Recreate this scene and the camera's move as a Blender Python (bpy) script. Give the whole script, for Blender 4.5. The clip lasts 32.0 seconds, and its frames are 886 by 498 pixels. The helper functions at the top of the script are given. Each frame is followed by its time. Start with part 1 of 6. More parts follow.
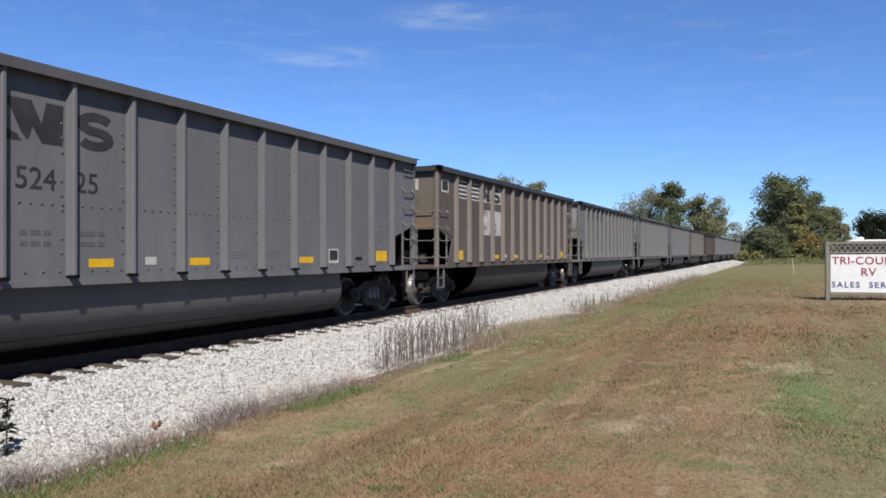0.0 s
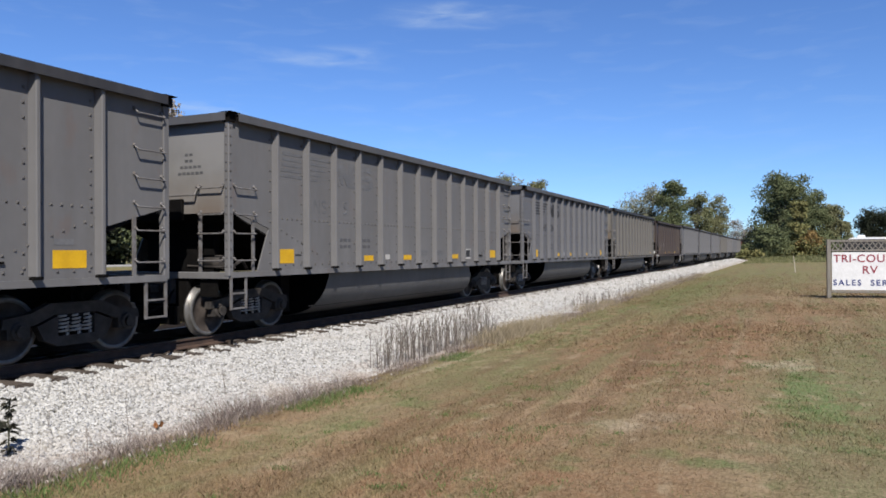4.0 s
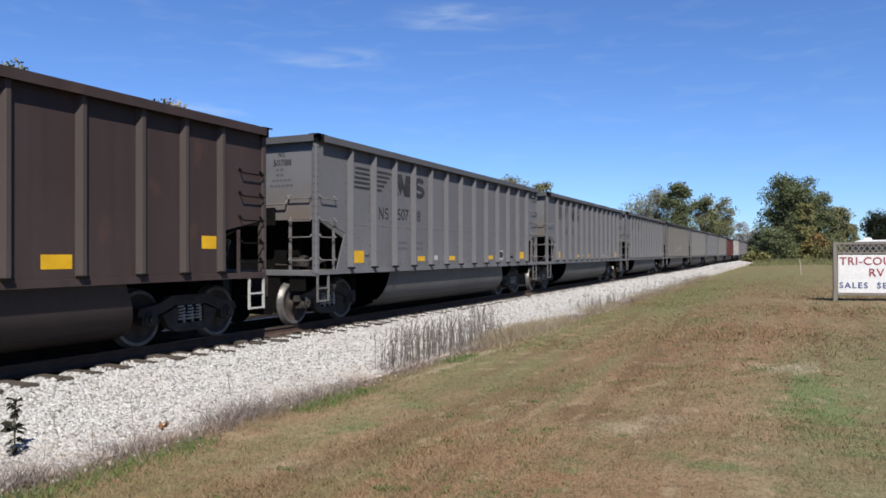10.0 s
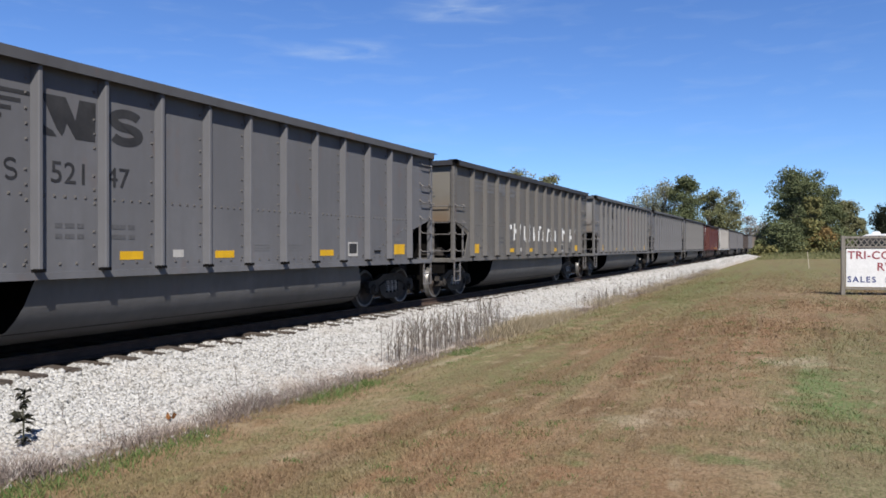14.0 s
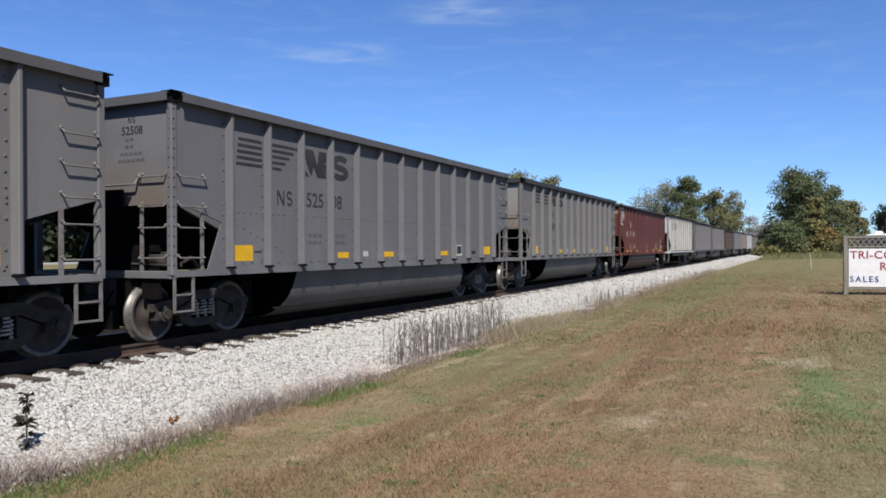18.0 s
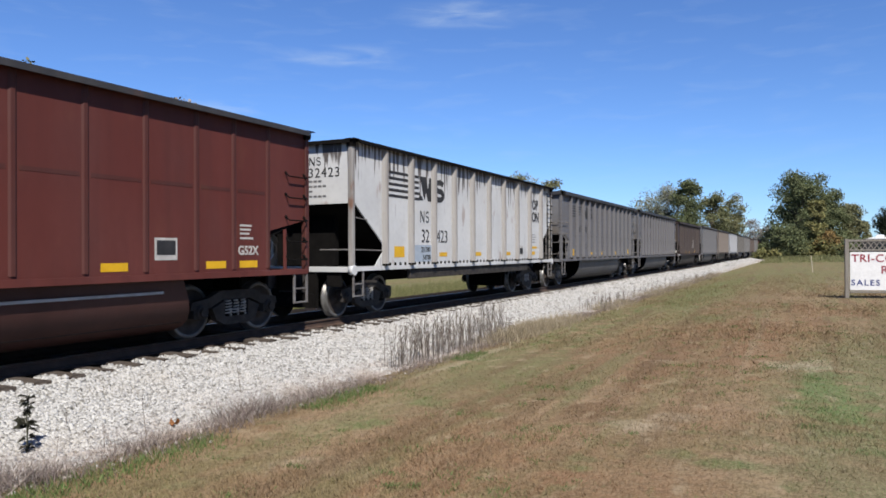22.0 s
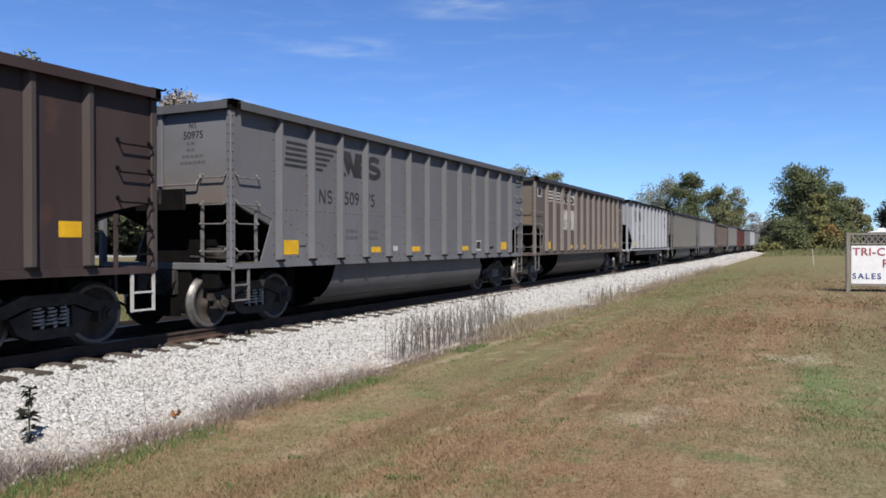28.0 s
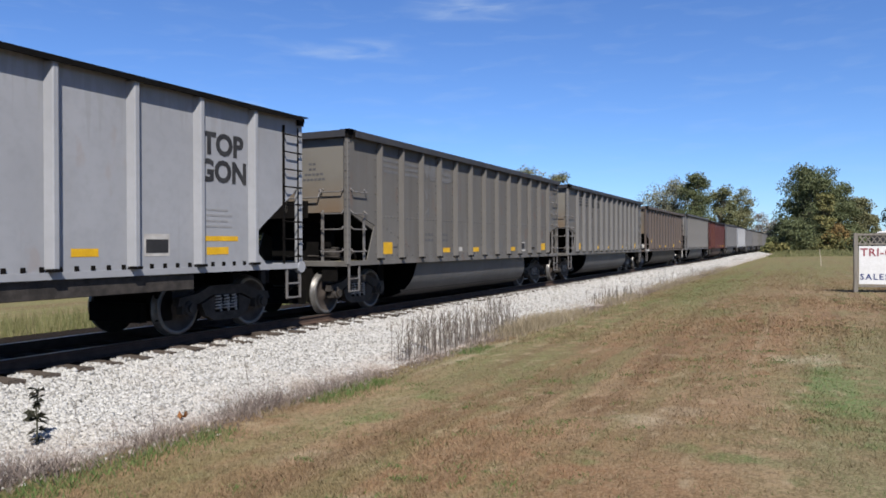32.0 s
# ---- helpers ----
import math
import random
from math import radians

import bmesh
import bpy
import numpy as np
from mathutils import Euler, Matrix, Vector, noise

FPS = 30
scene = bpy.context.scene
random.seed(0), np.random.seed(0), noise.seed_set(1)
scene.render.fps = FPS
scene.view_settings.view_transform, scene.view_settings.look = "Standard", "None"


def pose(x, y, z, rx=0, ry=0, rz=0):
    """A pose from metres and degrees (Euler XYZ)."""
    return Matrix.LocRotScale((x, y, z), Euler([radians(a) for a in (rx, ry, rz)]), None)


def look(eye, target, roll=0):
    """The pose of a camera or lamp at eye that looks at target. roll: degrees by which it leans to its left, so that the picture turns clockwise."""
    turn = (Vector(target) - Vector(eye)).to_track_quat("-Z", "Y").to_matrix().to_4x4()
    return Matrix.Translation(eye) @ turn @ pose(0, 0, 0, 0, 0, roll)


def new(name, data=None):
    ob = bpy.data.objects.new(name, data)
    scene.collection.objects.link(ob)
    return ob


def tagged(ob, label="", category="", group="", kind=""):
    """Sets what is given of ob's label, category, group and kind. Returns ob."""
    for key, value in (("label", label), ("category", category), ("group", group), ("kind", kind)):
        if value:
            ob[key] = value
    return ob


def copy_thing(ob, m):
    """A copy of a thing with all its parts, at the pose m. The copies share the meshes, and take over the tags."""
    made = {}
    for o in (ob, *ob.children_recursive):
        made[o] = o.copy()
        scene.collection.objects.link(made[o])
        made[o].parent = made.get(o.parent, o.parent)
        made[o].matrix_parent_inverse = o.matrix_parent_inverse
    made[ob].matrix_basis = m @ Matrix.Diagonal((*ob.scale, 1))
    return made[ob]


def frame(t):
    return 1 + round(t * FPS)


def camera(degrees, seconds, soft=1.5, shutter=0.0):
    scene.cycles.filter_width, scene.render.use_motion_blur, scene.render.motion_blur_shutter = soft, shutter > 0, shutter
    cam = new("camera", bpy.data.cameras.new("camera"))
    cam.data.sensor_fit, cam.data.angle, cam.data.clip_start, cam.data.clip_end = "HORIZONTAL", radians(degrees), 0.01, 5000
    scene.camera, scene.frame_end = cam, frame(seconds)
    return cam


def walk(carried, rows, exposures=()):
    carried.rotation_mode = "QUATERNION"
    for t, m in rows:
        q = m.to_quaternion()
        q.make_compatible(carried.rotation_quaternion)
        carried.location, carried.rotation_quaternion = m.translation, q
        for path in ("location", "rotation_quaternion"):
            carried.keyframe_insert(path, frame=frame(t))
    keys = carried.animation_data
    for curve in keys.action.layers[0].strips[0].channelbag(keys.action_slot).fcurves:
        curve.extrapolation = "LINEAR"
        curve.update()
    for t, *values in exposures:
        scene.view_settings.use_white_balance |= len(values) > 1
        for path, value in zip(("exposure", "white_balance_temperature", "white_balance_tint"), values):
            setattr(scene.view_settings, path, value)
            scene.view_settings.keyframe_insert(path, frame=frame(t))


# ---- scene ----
# The train rolls towards -y on a straight track; rail tops are at z = 0 and the camera stands at x = 0, y = 0.
EYE = 1.48
TURN = [
    (0, 90.30, 0.12, 24.35), (0.5, 90.08, 0.20, 24.34), (1, 90.02, 0.20, 24.34), (1.5, 90.11, 0.17, 24.38),
    (2, 90.26, 0.22, 24.38), (2.5, 90.33, 0.24, 24.41), (3, 90.33, 0.17, 24.42), (3.5, 90.31, 0.28, 24.43),
    (5.5, 90.05, 0.34, 24.45), (6, 90.12, 0.39, 24.53), (6.5, 90.16, 0.46, 24.57), (7, 90.15, 0.40, 24.68),
    (7.5, 90.17, 0.33, 24.67), (8, 90.17, 0.31, 24.63), (8.5, 90.33, 0.23, 24.62), (9, 90.34, 0.21, 24.55),
    (9.5, 90.35, 0.16, 24.70), (10, 90.35, 0.15, 24.81), (10.5, 90.37, -0.01, 24.79), (11, 90.39, 0.09, 24.83),
    (11.5, 90.40, 0.06, 24.98), (12, 90.40, 0.04, 25.04), (12.5, 90.25, -0.02, 25.24), (13, 90.04, -0.00, 25.30),
    (13.5, 89.89, 0.08, 25.25), (14, 89.80, -0.01, 25.30), (14.5, 89.78, 0.08, 25.22), (16.5, 89.89, 0.20, 25.54),
    (17, 89.91, 0.24, 25.51), (17.5, 89.94, 0.28, 25.47), (18, 89.95, 0.29, 25.44), (18.5, 90.00, 0.30, 25.30),
    (19, 90.07, 0.36, 25.33), (19.5, 90.07, 0.36, 25.32), (20, 90.12, 0.43, 25.44), (20.5, 90.25, 0.49, 25.47),
    (21, 90.29, 0.42, 25.43), (21.5, 90.23, 0.30, 25.57), (22, 90.17, 0.22, 25.52), (22.5, 90.09, 0.19, 25.72),
    (23, 89.97, 0.29, 25.66), (23.5, 89.89, 0.19, 25.56), (24, 89.88, 0.24, 25.59), (24.5, 89.97, 0.20, 25.48),
    (25, 90.01, 0.16, 25.44), (25.5, 89.98, 0.20, 25.46), (27.5, 89.54, 0.18, 25.61), (28, 89.59, 0.07, 25.60),
    (28.5, 89.66, 0.05, 25.60), (29, 89.62, -0.08, 25.64), (29.5, 89.55, -0.07, 25.66), (30, 89.55, 0.02, 25.67),
    (30.5, 89.71, 0.11, 25.67), (31, 89.81, -0.04, 25.73), (31.5, 89.76, 0.01, 25.83), (32, 89.70, 0.20, 26.05),
]
# camera
cam = camera(61.42, 32.0, soft=1.7)
walk(cam, [(t, pose(0, 0, EYE, rx, ry, rz)) for t, rx, ry, rz in TURN])

# how far the train has rolled, in metres
RUN = [(0, -0.17), (1, 10.1), (2, 20.11), (3, 30.15), (4, 40.27), (5, 50.41), (6, 60.61), (7, 70.88), (8, 81.19), (9, 91.54), (10, 101.88), (11, 112.23), (12, 122.59), (13, 132.94), (14, 143.32), (15, 153.88), (16, 164.49), (17, 175.09), (18, 185.65), (19, 196.26), (20, 206.93), (21, 217.84), (22, 228.95), (23, 240.08), (24, 251.22), (25, 262.59), (26, 273.88), (27, 285.17), (28, 296.48), (29, 307.73), (30, 318.88), (31, 329.91), (32, 340.85)]

# ---- light ----
SUN_ELEV, SUN_FROM = 46.0, (0.64, -0.77)
world = bpy.data.worlds.new("sky")
scene.world = world
world.use_nodes = True


def link(nt, a, b):
    nt.links.new(a, b)


def build_sky():
    nt = world.node_tree
    nt.nodes.clear()
    out = nt.nodes.new("ShaderNodeOutputWorld")
    bg = nt.nodes.new("ShaderNodeBackground")
    sky = nt.nodes.new("ShaderNodeTexSky")
    sky.sky_type, sky.sun_disc = "NISHITA", False
    sky.sun_elevation = radians(SUN_ELEV)
    sky.sun_rotation = math.atan2(SUN_FROM[0], SUN_FROM[1])
    sky.air_density, sky.dust_density, sky.ozone_density = 0.85, 0.15, 3.0
    bg.inputs["Strength"].default_value = 0.05
    tint = nt.nodes.new("ShaderNodeMix")
    tint.data_type, tint.blend_type = "RGBA", "MULTIPLY"
    tint.inputs["Factor"].default_value = 1.0
    tint.inputs["B"].default_value = (0.85, 1.14, 1.62, 1)
    link(nt, sky.outputs[0], tint.inputs["A"])
    # thin wisps of cirrus, in azimuth and height
    tc = nt.nodes.new("ShaderNodeTexCoord")
    sep = nt.nodes.new("ShaderNodeSeparateXYZ")
    link(nt, tc.outputs["Generated"], sep.inputs[0])

    def calc(op, a, b=None, c=None):
        n = nt.nodes.new("ShaderNodeMath")
        n.operation = op
        for k, v in enumerate((a, b, c)):
            if v is None:
                continue
            if isinstance(v, (int, float)):
                n.inputs[k].default_value = v
            else:
                link(nt, v, n.inputs[k])
        return n.outputs[0]
    azim = calc("MULTIPLY", calc("ARCTAN2", sep.outputs[0], sep.outputs[1]), 180 / math.pi)
    high = calc("MULTIPLY", calc("ARCSINE", sep.outputs[2]), 180 / math.pi)
    both = nt.nodes.new("ShaderNodeCombineXYZ")
    link(nt, calc("MULTIPLY", azim, 0.22), both.inputs[0])
    link(nt, calc("MULTIPLY", high, 1.15), both.inputs[1])
    nz = nt.nodes.new("ShaderNodeTexNoise")
    nz.inputs["Scale"].default_value, nz.inputs["Detail"].default_value = 1.0, 6.0
    nz.inputs["Distortion"].default_value = 0.4
    link(nt, both.outputs[0], nz.inputs["Vector"])
    veil = calc("MAXIMUM", calc("SUBTRACT", nz.outputs["Fac"], 0.52), 0.0)
    total = calc("MULTIPLY", veil, 0.35)
    for a0, e0, sa, se, amount in ((-24.0, 17.6, 7.0, 1.3, 0.85), (-33.0, 14.5, 7.0, 1.0, 0.8), (-42.0, 10.6, 4.5, 0.8, 0.9), (-30.0, 20.5, 3.0, 0.6, 0.3), (-1.6, 9.3, 1.3, 0.9, 0.35), (-27.0, 9.4, 1.6, 0.5, 0.35), (-44.0, 16.5, 5.0, 0.9, 0.3), (35.0, 22.0, 7.0, 1.2, 0.8), (150.0, 25.0, 9.0, 1.6, 0.8)):
        u = calc("DIVIDE", calc("SUBTRACT", azim, a0), sa)
        w = calc("DIVIDE", calc("SUBTRACT", calc("SUBTRACT", high, e0), calc("MULTIPLY", u, -0.12)), se)
        spot = calc("SUBTRACT", 1.0, calc("ADD", calc("MULTIPLY", u, u), calc("MULTIPLY", w, w)))
        spot = calc("MULTIPLY", calc("MAXIMUM", spot, 0.0), amount)
        wisp = calc("MAXIMUM", calc("SUBTRACT", nz.outputs["Fac"], 0.36), 0.0)
        total = calc("ADD", total, calc("MULTIPLY", calc("MULTIPLY", spot, spot), calc("MULTIPLY", wisp, 1.8)))
    mix = nt.nodes.new("ShaderNodeMix")
    mix.data_type = "RGBA"
    mix.inputs["B"].default_value = (6.6, 7.9, 9.6, 1)
    link(nt, calc("MINIMUM", total, 0.7), mix.inputs["Factor"])
    link(nt, tint.outputs["Result"], mix.inputs["A"])
    link(nt, mix.outputs["Result"], bg.inputs["Color"])
    link(nt, bg.outputs[0], out.inputs[0])


build_sky()
sun = new("sun", bpy.data.lights.new("sun", "SUN"))
sun.data.energy, sun.data.angle, sun.data.color = 5.0, radians(0.5), (1.0, 0.945, 0.86)
sun_dir = Vector((SUN_FROM[0], SUN_FROM[1], 0)).normalized() * math.cos(radians(SUN_ELEV))
sun.matrix_world = look(Vector((sun_dir.x, sun_dir.y, math.sin(radians(SUN_ELEV)))) * 100, (0, 0, 0))
scene.view_settings.exposure = 0.86


# ---- materials ----
def material(name, rough=0.8, metal=0.0):
    m = bpy.data.materials.new(name)
    m.use_nodes = True
    b = m.node_tree.nodes["Principled BSDF"]
    b.inputs["Roughness"].default_value, b.inputs["Metallic"].default_value = rough, metal
    return m, m.node_tree, b


def noise_fac(nt, scale, lo, hi, stretch=(1, 1, 1), detail=5.0, coord="Object"):
    """A noise of that scale, sharpened between lo and hi."""
    tc = nt.nodes.new("ShaderNodeTexCoord")
    mp = nt.nodes.new("ShaderNodeMapping")
    mp.inputs["Scale"].default_value = stretch
    nz = nt.nodes.new("ShaderNodeTexNoise")
    nz.inputs["Scale"].default_value, nz.inputs["Detail"].default_value = scale, detail
    rm = nt.nodes.new("ShaderNodeMapRange")
    rm.inputs["From Min"].default_value, rm.inputs["From Max"].default_value = lo, hi
    link(nt, tc.outputs[coord], mp.inputs[0])
    link(nt, mp.outputs[0], nz.inputs["Vector"])
    link(nt, nz.outputs["Fac"], rm.inputs["Value"])
    return rm.outputs["Result"]


def blend(nt, a, b, fac, most=1.0):
    """Mixes colour b over a; both are colours or sockets."""
    mix = nt.nodes.new("ShaderNodeMix")
    mix.data_type = "RGBA"
    if most < 1.0:
        mu = nt.nodes.new("ShaderNodeMath")
        mu.operation, mu.inputs[1].default_value = "MULTIPLY", most
        link(nt, fac, mu.inputs[0])
        fac = mu.outputs[0]
    link(nt, fac, mix.inputs["Factor"])
    for slot, c in (("A", a), ("B", b)):
        if isinstance(c, tuple):
            mix.inputs[slot].default_value = (*c, 1)
        else:
            link(nt, c, mix.inputs[slot])
    return mix.outputs["Result"]


def bump(nt, b, fac, strength, distance):
    bp = nt.nodes.new("ShaderNodeBump")
    bp.inputs["Strength"].default_value, bp.inputs["Distance"].default_value = strength, distance
    link(nt, fac, bp.inputs["Height"])
    link(nt, bp.outputs[0], b.inputs["Normal"])


def simple(name, c1, c2, scale=6.0, rough=0.8, metal=0.0, rise=0.2, dist=0.01, stretch=(1, 1, 1), gloss=0.25):
    """Two tones broken up by a noise, with a fine relief."""
    m, nt, b = material(name, rough, metal)
    b.inputs["Specular IOR Level"].default_value = gloss
    f = noise_fac(nt, scale, 0.35, 0.65, stretch)
    g = noise_fac(nt, scale * 7, 0.3, 0.7, stretch)
    col = blend(nt, c1, c2, f)
    col = blend(nt, col, tuple(0.6 * v for v in c1), g, 0.35)
    link(nt, col, b.inputs["Base Color"])
    if rise:
        bump(nt, b, g, rise, dist)
    return m


def dust_film(nt):
    """Patchy road dust on the lower part of a car's side."""
    tc = nt.nodes.new("ShaderNodeTexCoord")
    sep = nt.nodes.new("ShaderNodeSeparateXYZ")
    link(nt, tc.outputs["Object"], sep.inputs[0])
    rm = nt.nodes.new("ShaderNodeMapRange")
    rm.inputs["From Min"].default_value, rm.inputs["From Max"].default_value = 2.5, 1.35
    link(nt, sep.outputs[2], rm.inputs["Value"])
    mu = nt.nodes.new("ShaderNodeMath")
    mu.operation = "MULTIPLY"
    link(nt, rm.outputs["Result"], mu.inputs[0])
    link(nt, noise_fac(nt, 1.1, 0.38, 0.66, (1, 1, 0.6), 7.0), mu.inputs[1])
    return mu.outputs[0]


def car_paint(name, base, grime, streak=0.35, rust=0.15, rough=0.6):
    """Weathered wagon paint: cloudy fading, vertical run-down streaks, coal dust towards rust specks."""
    m, nt, b = material(name, rough)
    cloudy = noise_fac(nt, 0.55, 0.35, 0.7)
    runs = noise_fac(nt, 1.0, 0.45, 0.75, (5.0, 5.0, 0.35))
    fine = noise_fac(nt, 9.0, 0.3, 0.75, (1, 1, 0.6))
    specks = noise_fac(nt, 3.0, 0.62, 0.72, (1, 1, 0.5), 9.0)
    col = blend(nt, base, tuple(0.78 * v + 0.01 for v in base), cloudy)
    col = blend(nt, col, tuple(0.84 * v for v in base), noise_fac(nt, 1.0, 0.40, 0.60, (0.0, 0.85, 0.04), 2.0), 0.8)
    col = blend(nt, col, tuple(1.25 * v + 0.008 for v in base), dust_film(nt), 0.55)
    col = blend(nt, col, grime, runs, streak)
    col = blend(nt, col, tuple(0.7 * v for v in base), fine, 0.3)
    col = blend(nt, col, (0.11, 0.05, 0.028), specks, rust)
    link(nt, col, b.inputs["Base Color"])
    b.inputs["Specular IOR Level"].default_value = 0.2
    bump(nt, b, cloudy, 0.25, 0.04)
    return m


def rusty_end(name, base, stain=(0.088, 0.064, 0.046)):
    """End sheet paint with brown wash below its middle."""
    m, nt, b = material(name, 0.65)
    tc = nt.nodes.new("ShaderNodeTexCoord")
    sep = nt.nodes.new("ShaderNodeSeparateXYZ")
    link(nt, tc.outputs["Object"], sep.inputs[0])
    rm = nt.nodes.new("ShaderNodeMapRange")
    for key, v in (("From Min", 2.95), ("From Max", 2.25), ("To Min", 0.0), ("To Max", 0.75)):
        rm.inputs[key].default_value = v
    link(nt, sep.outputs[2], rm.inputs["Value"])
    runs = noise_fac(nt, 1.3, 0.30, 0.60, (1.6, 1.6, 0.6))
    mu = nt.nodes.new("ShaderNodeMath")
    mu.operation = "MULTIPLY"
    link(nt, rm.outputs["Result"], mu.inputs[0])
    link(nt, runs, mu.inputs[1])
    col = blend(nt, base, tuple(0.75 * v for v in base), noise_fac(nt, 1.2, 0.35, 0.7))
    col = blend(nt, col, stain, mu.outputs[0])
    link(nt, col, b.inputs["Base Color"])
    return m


def dripping_white(name, base, stain, amount):
    """Pale paint with dark runs hanging from the top rail and rust along the bottom."""
    m, nt, b = material(name, 0.6)
    tc = nt.nodes.new("ShaderNodeTexCoord")
    sep = nt.nodes.new("ShaderNodeSeparateXYZ")
    link(nt, tc.outputs["Object"], sep.inputs[0])
    rm = nt.nodes.new("ShaderNodeMapRange")
    for key, v in (("From Min", 2.85), ("From Max", 3.78), ("To Min", -0.40), ("To Max", 0.16)):
        rm.inputs[key].default_value = v
    link(nt, sep.outputs[2], rm.inputs["Value"])
    runs = noise_fac(nt, 1.0, 0.30, 0.70, (7.0, 7.0, 0.5), 3.0)
    ad = nt.nodes.new("ShaderNodeMath")
    ad.operation = "ADD"
    link(nt, rm.outputs["Result"], ad.inputs[0])
    link(nt, runs, ad.inputs[1])
    edge = nt.nodes.new("ShaderNodeMapRange")
    edge.inputs["From Min"].default_value, edge.inputs["From Max"].default_value = 0.54, 0.66
    link(nt, ad.outputs[0], edge.inputs["Value"])
    col = blend(nt, base, tuple(0.82 * v for v in base), noise_fac(nt, 0.7, 0.35, 0.7))
    col = blend(nt, col, tuple(0.7 * v for v in base), noise_fac(nt, 8.0, 0.45, 0.75), 0.35)
    col = blend(nt, col, stain, edge.outputs["Result"], amount)
    col = blend(nt, col, (0.16, 0.10, 0.07), noise_fac(nt, 2.2, 0.66, 0.72, (1, 1, 0.5), 8.0), 0.6 * amount)
    link(nt, col, b.inputs["Base Color"])
    return m


GREY = (0.093, 0.093, 0.100)
PAINTS = {
    "grey": car_paint("grey_car_paint", GREY, (0.06873, 0.06529, 0.06529)),
    "dark": car_paint("dark_grey_car_paint", (0.09006, 0.08769, 0.09369), (0.1501, 0.1471, 0.1501), 0.3),
    "light": car_paint("light_grey_car_paint", (0.106, 0.103, 0.104), (0.071, 0.067, 0.064)),
    "beige": car_paint("grimy_beige_grey_car_paint", (0.0935, 0.0885, 0.0835), (0.0520, 0.0450, 0.0385), 0.5, 0.3),
    "rusty": car_paint("rusty_brown_grey_car_paint", (0.0725, 0.0570, 0.0500), (0.040, 0.0280, 0.0235), 0.5, 0.40),
    "brown": car_paint("dark_brown_car_paint", (0.0325, 0.0212, 0.0200), (0.0180, 0.0125, 0.0120), 0.45, 0.15),
    "red": car_paint("oxide_red_car_paint", (0.0760, 0.0182, 0.0140), (0.042, 0.0130, 0.0115), 0.4, 0.1),
    "redribs": car_paint("dark_oxide_rib_paint", (0.0560, 0.0165, 0.0132), (0.030, 0.0115, 0.0100), 0.4, 0.2),
    "white": dripping_white("dirty_white_car_paint", (0.385, 0.388, 0.390), (0.042, 0.031, 0.026), 0.95),
    "silver": dripping_white("pale_grey_car_paint", (0.205, 0.210, 0.226), (0.150, 0.150, 0.152), 0.35),
    "whiteribs": car_paint("rust_streaked_white_ribs", (0.235, 0.225, 0.215), (0.050, 0.036, 0.028), 0.85, 0.8),
    "brownribs": car_paint("worn_brown_rib_paint", (0.044, 0.034, 0.031), (0.026, 0.019, 0.017), 0.5, 0.2),
    "ribs": car_paint("worn_pale_rib_paint", (0.135, 0.116, 0.104), (0.062, 0.042, 0.032), 0.6, 0.5),
    "greyribs": car_paint("worn_grey_rib_paint", (0.1149, 0.1123, 0.1123), (0.0679, 0.06268, 0.06268), 0.5, 0.35),
}
MIDRAIL = car_paint("worn_dark_rail_paint", (0.062, 0.062, 0.066), (0.040, 0.038, 0.038), 0.5, 0.2)
DARKRAIL = car_paint("coal_grimed_rail_paint", (0.0261, 0.0261, 0.02958), (0.04785, 0.04524, 0.04524), 0.5, 0.2)
# body paints made darker for the bellies; their shade is put into the colour
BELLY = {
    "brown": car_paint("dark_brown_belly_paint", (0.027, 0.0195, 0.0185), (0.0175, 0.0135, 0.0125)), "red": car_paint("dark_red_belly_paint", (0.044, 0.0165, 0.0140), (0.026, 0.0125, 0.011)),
    "rusty": car_paint("rusty_belly_paint", (0.034, 0.028, 0.0245), (0.021, 0.017, 0.0145)), "grey": car_paint("dusty_shaded_belly_paint", (0.080, 0.078, 0.079), (0.052, 0.048, 0.046)),
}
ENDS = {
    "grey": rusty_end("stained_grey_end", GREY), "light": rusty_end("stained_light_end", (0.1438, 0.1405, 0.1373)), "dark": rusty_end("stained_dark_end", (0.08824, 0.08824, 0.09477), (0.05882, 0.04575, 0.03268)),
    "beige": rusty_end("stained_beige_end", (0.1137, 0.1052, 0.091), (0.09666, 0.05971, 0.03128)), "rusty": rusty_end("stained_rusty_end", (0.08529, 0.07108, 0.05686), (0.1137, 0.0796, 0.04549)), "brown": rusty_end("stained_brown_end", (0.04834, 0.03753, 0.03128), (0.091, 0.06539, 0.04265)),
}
# both darker than paint or coal: shade is put into these blacks
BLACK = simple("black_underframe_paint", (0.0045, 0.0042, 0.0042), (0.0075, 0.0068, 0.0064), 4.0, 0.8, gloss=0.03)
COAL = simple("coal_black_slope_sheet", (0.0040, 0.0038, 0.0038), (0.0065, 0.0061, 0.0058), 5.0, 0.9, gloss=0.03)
IRON = simple("dusty_cast_iron", (0.020, 0.018, 0.017), (0.042, 0.037, 0.034), 6.0, 0.7, gloss=0.12)
WHEEL = simple("brown_wheel_steel", (0.034, 0.028, 0.025), (0.060, 0.050, 0.045), 5.0, 0.6, 0.0, gloss=0.06)
TREAD = simple("worn_wheel_tread", (0.13, 0.125, 0.12), (0.085, 0.08, 0.075), 8.0, 0.36, 0.45)
SPRING = simple("pale_spring_steel", (0.30, 0.29, 0.28), (0.20, 0.19, 0.18), 8.0, 0.5)
GRAB = simple("worn_grab_iron_steel", (0.122, 0.118, 0.118), (0.078, 0.068, 0.063), 8.0, 0.6)
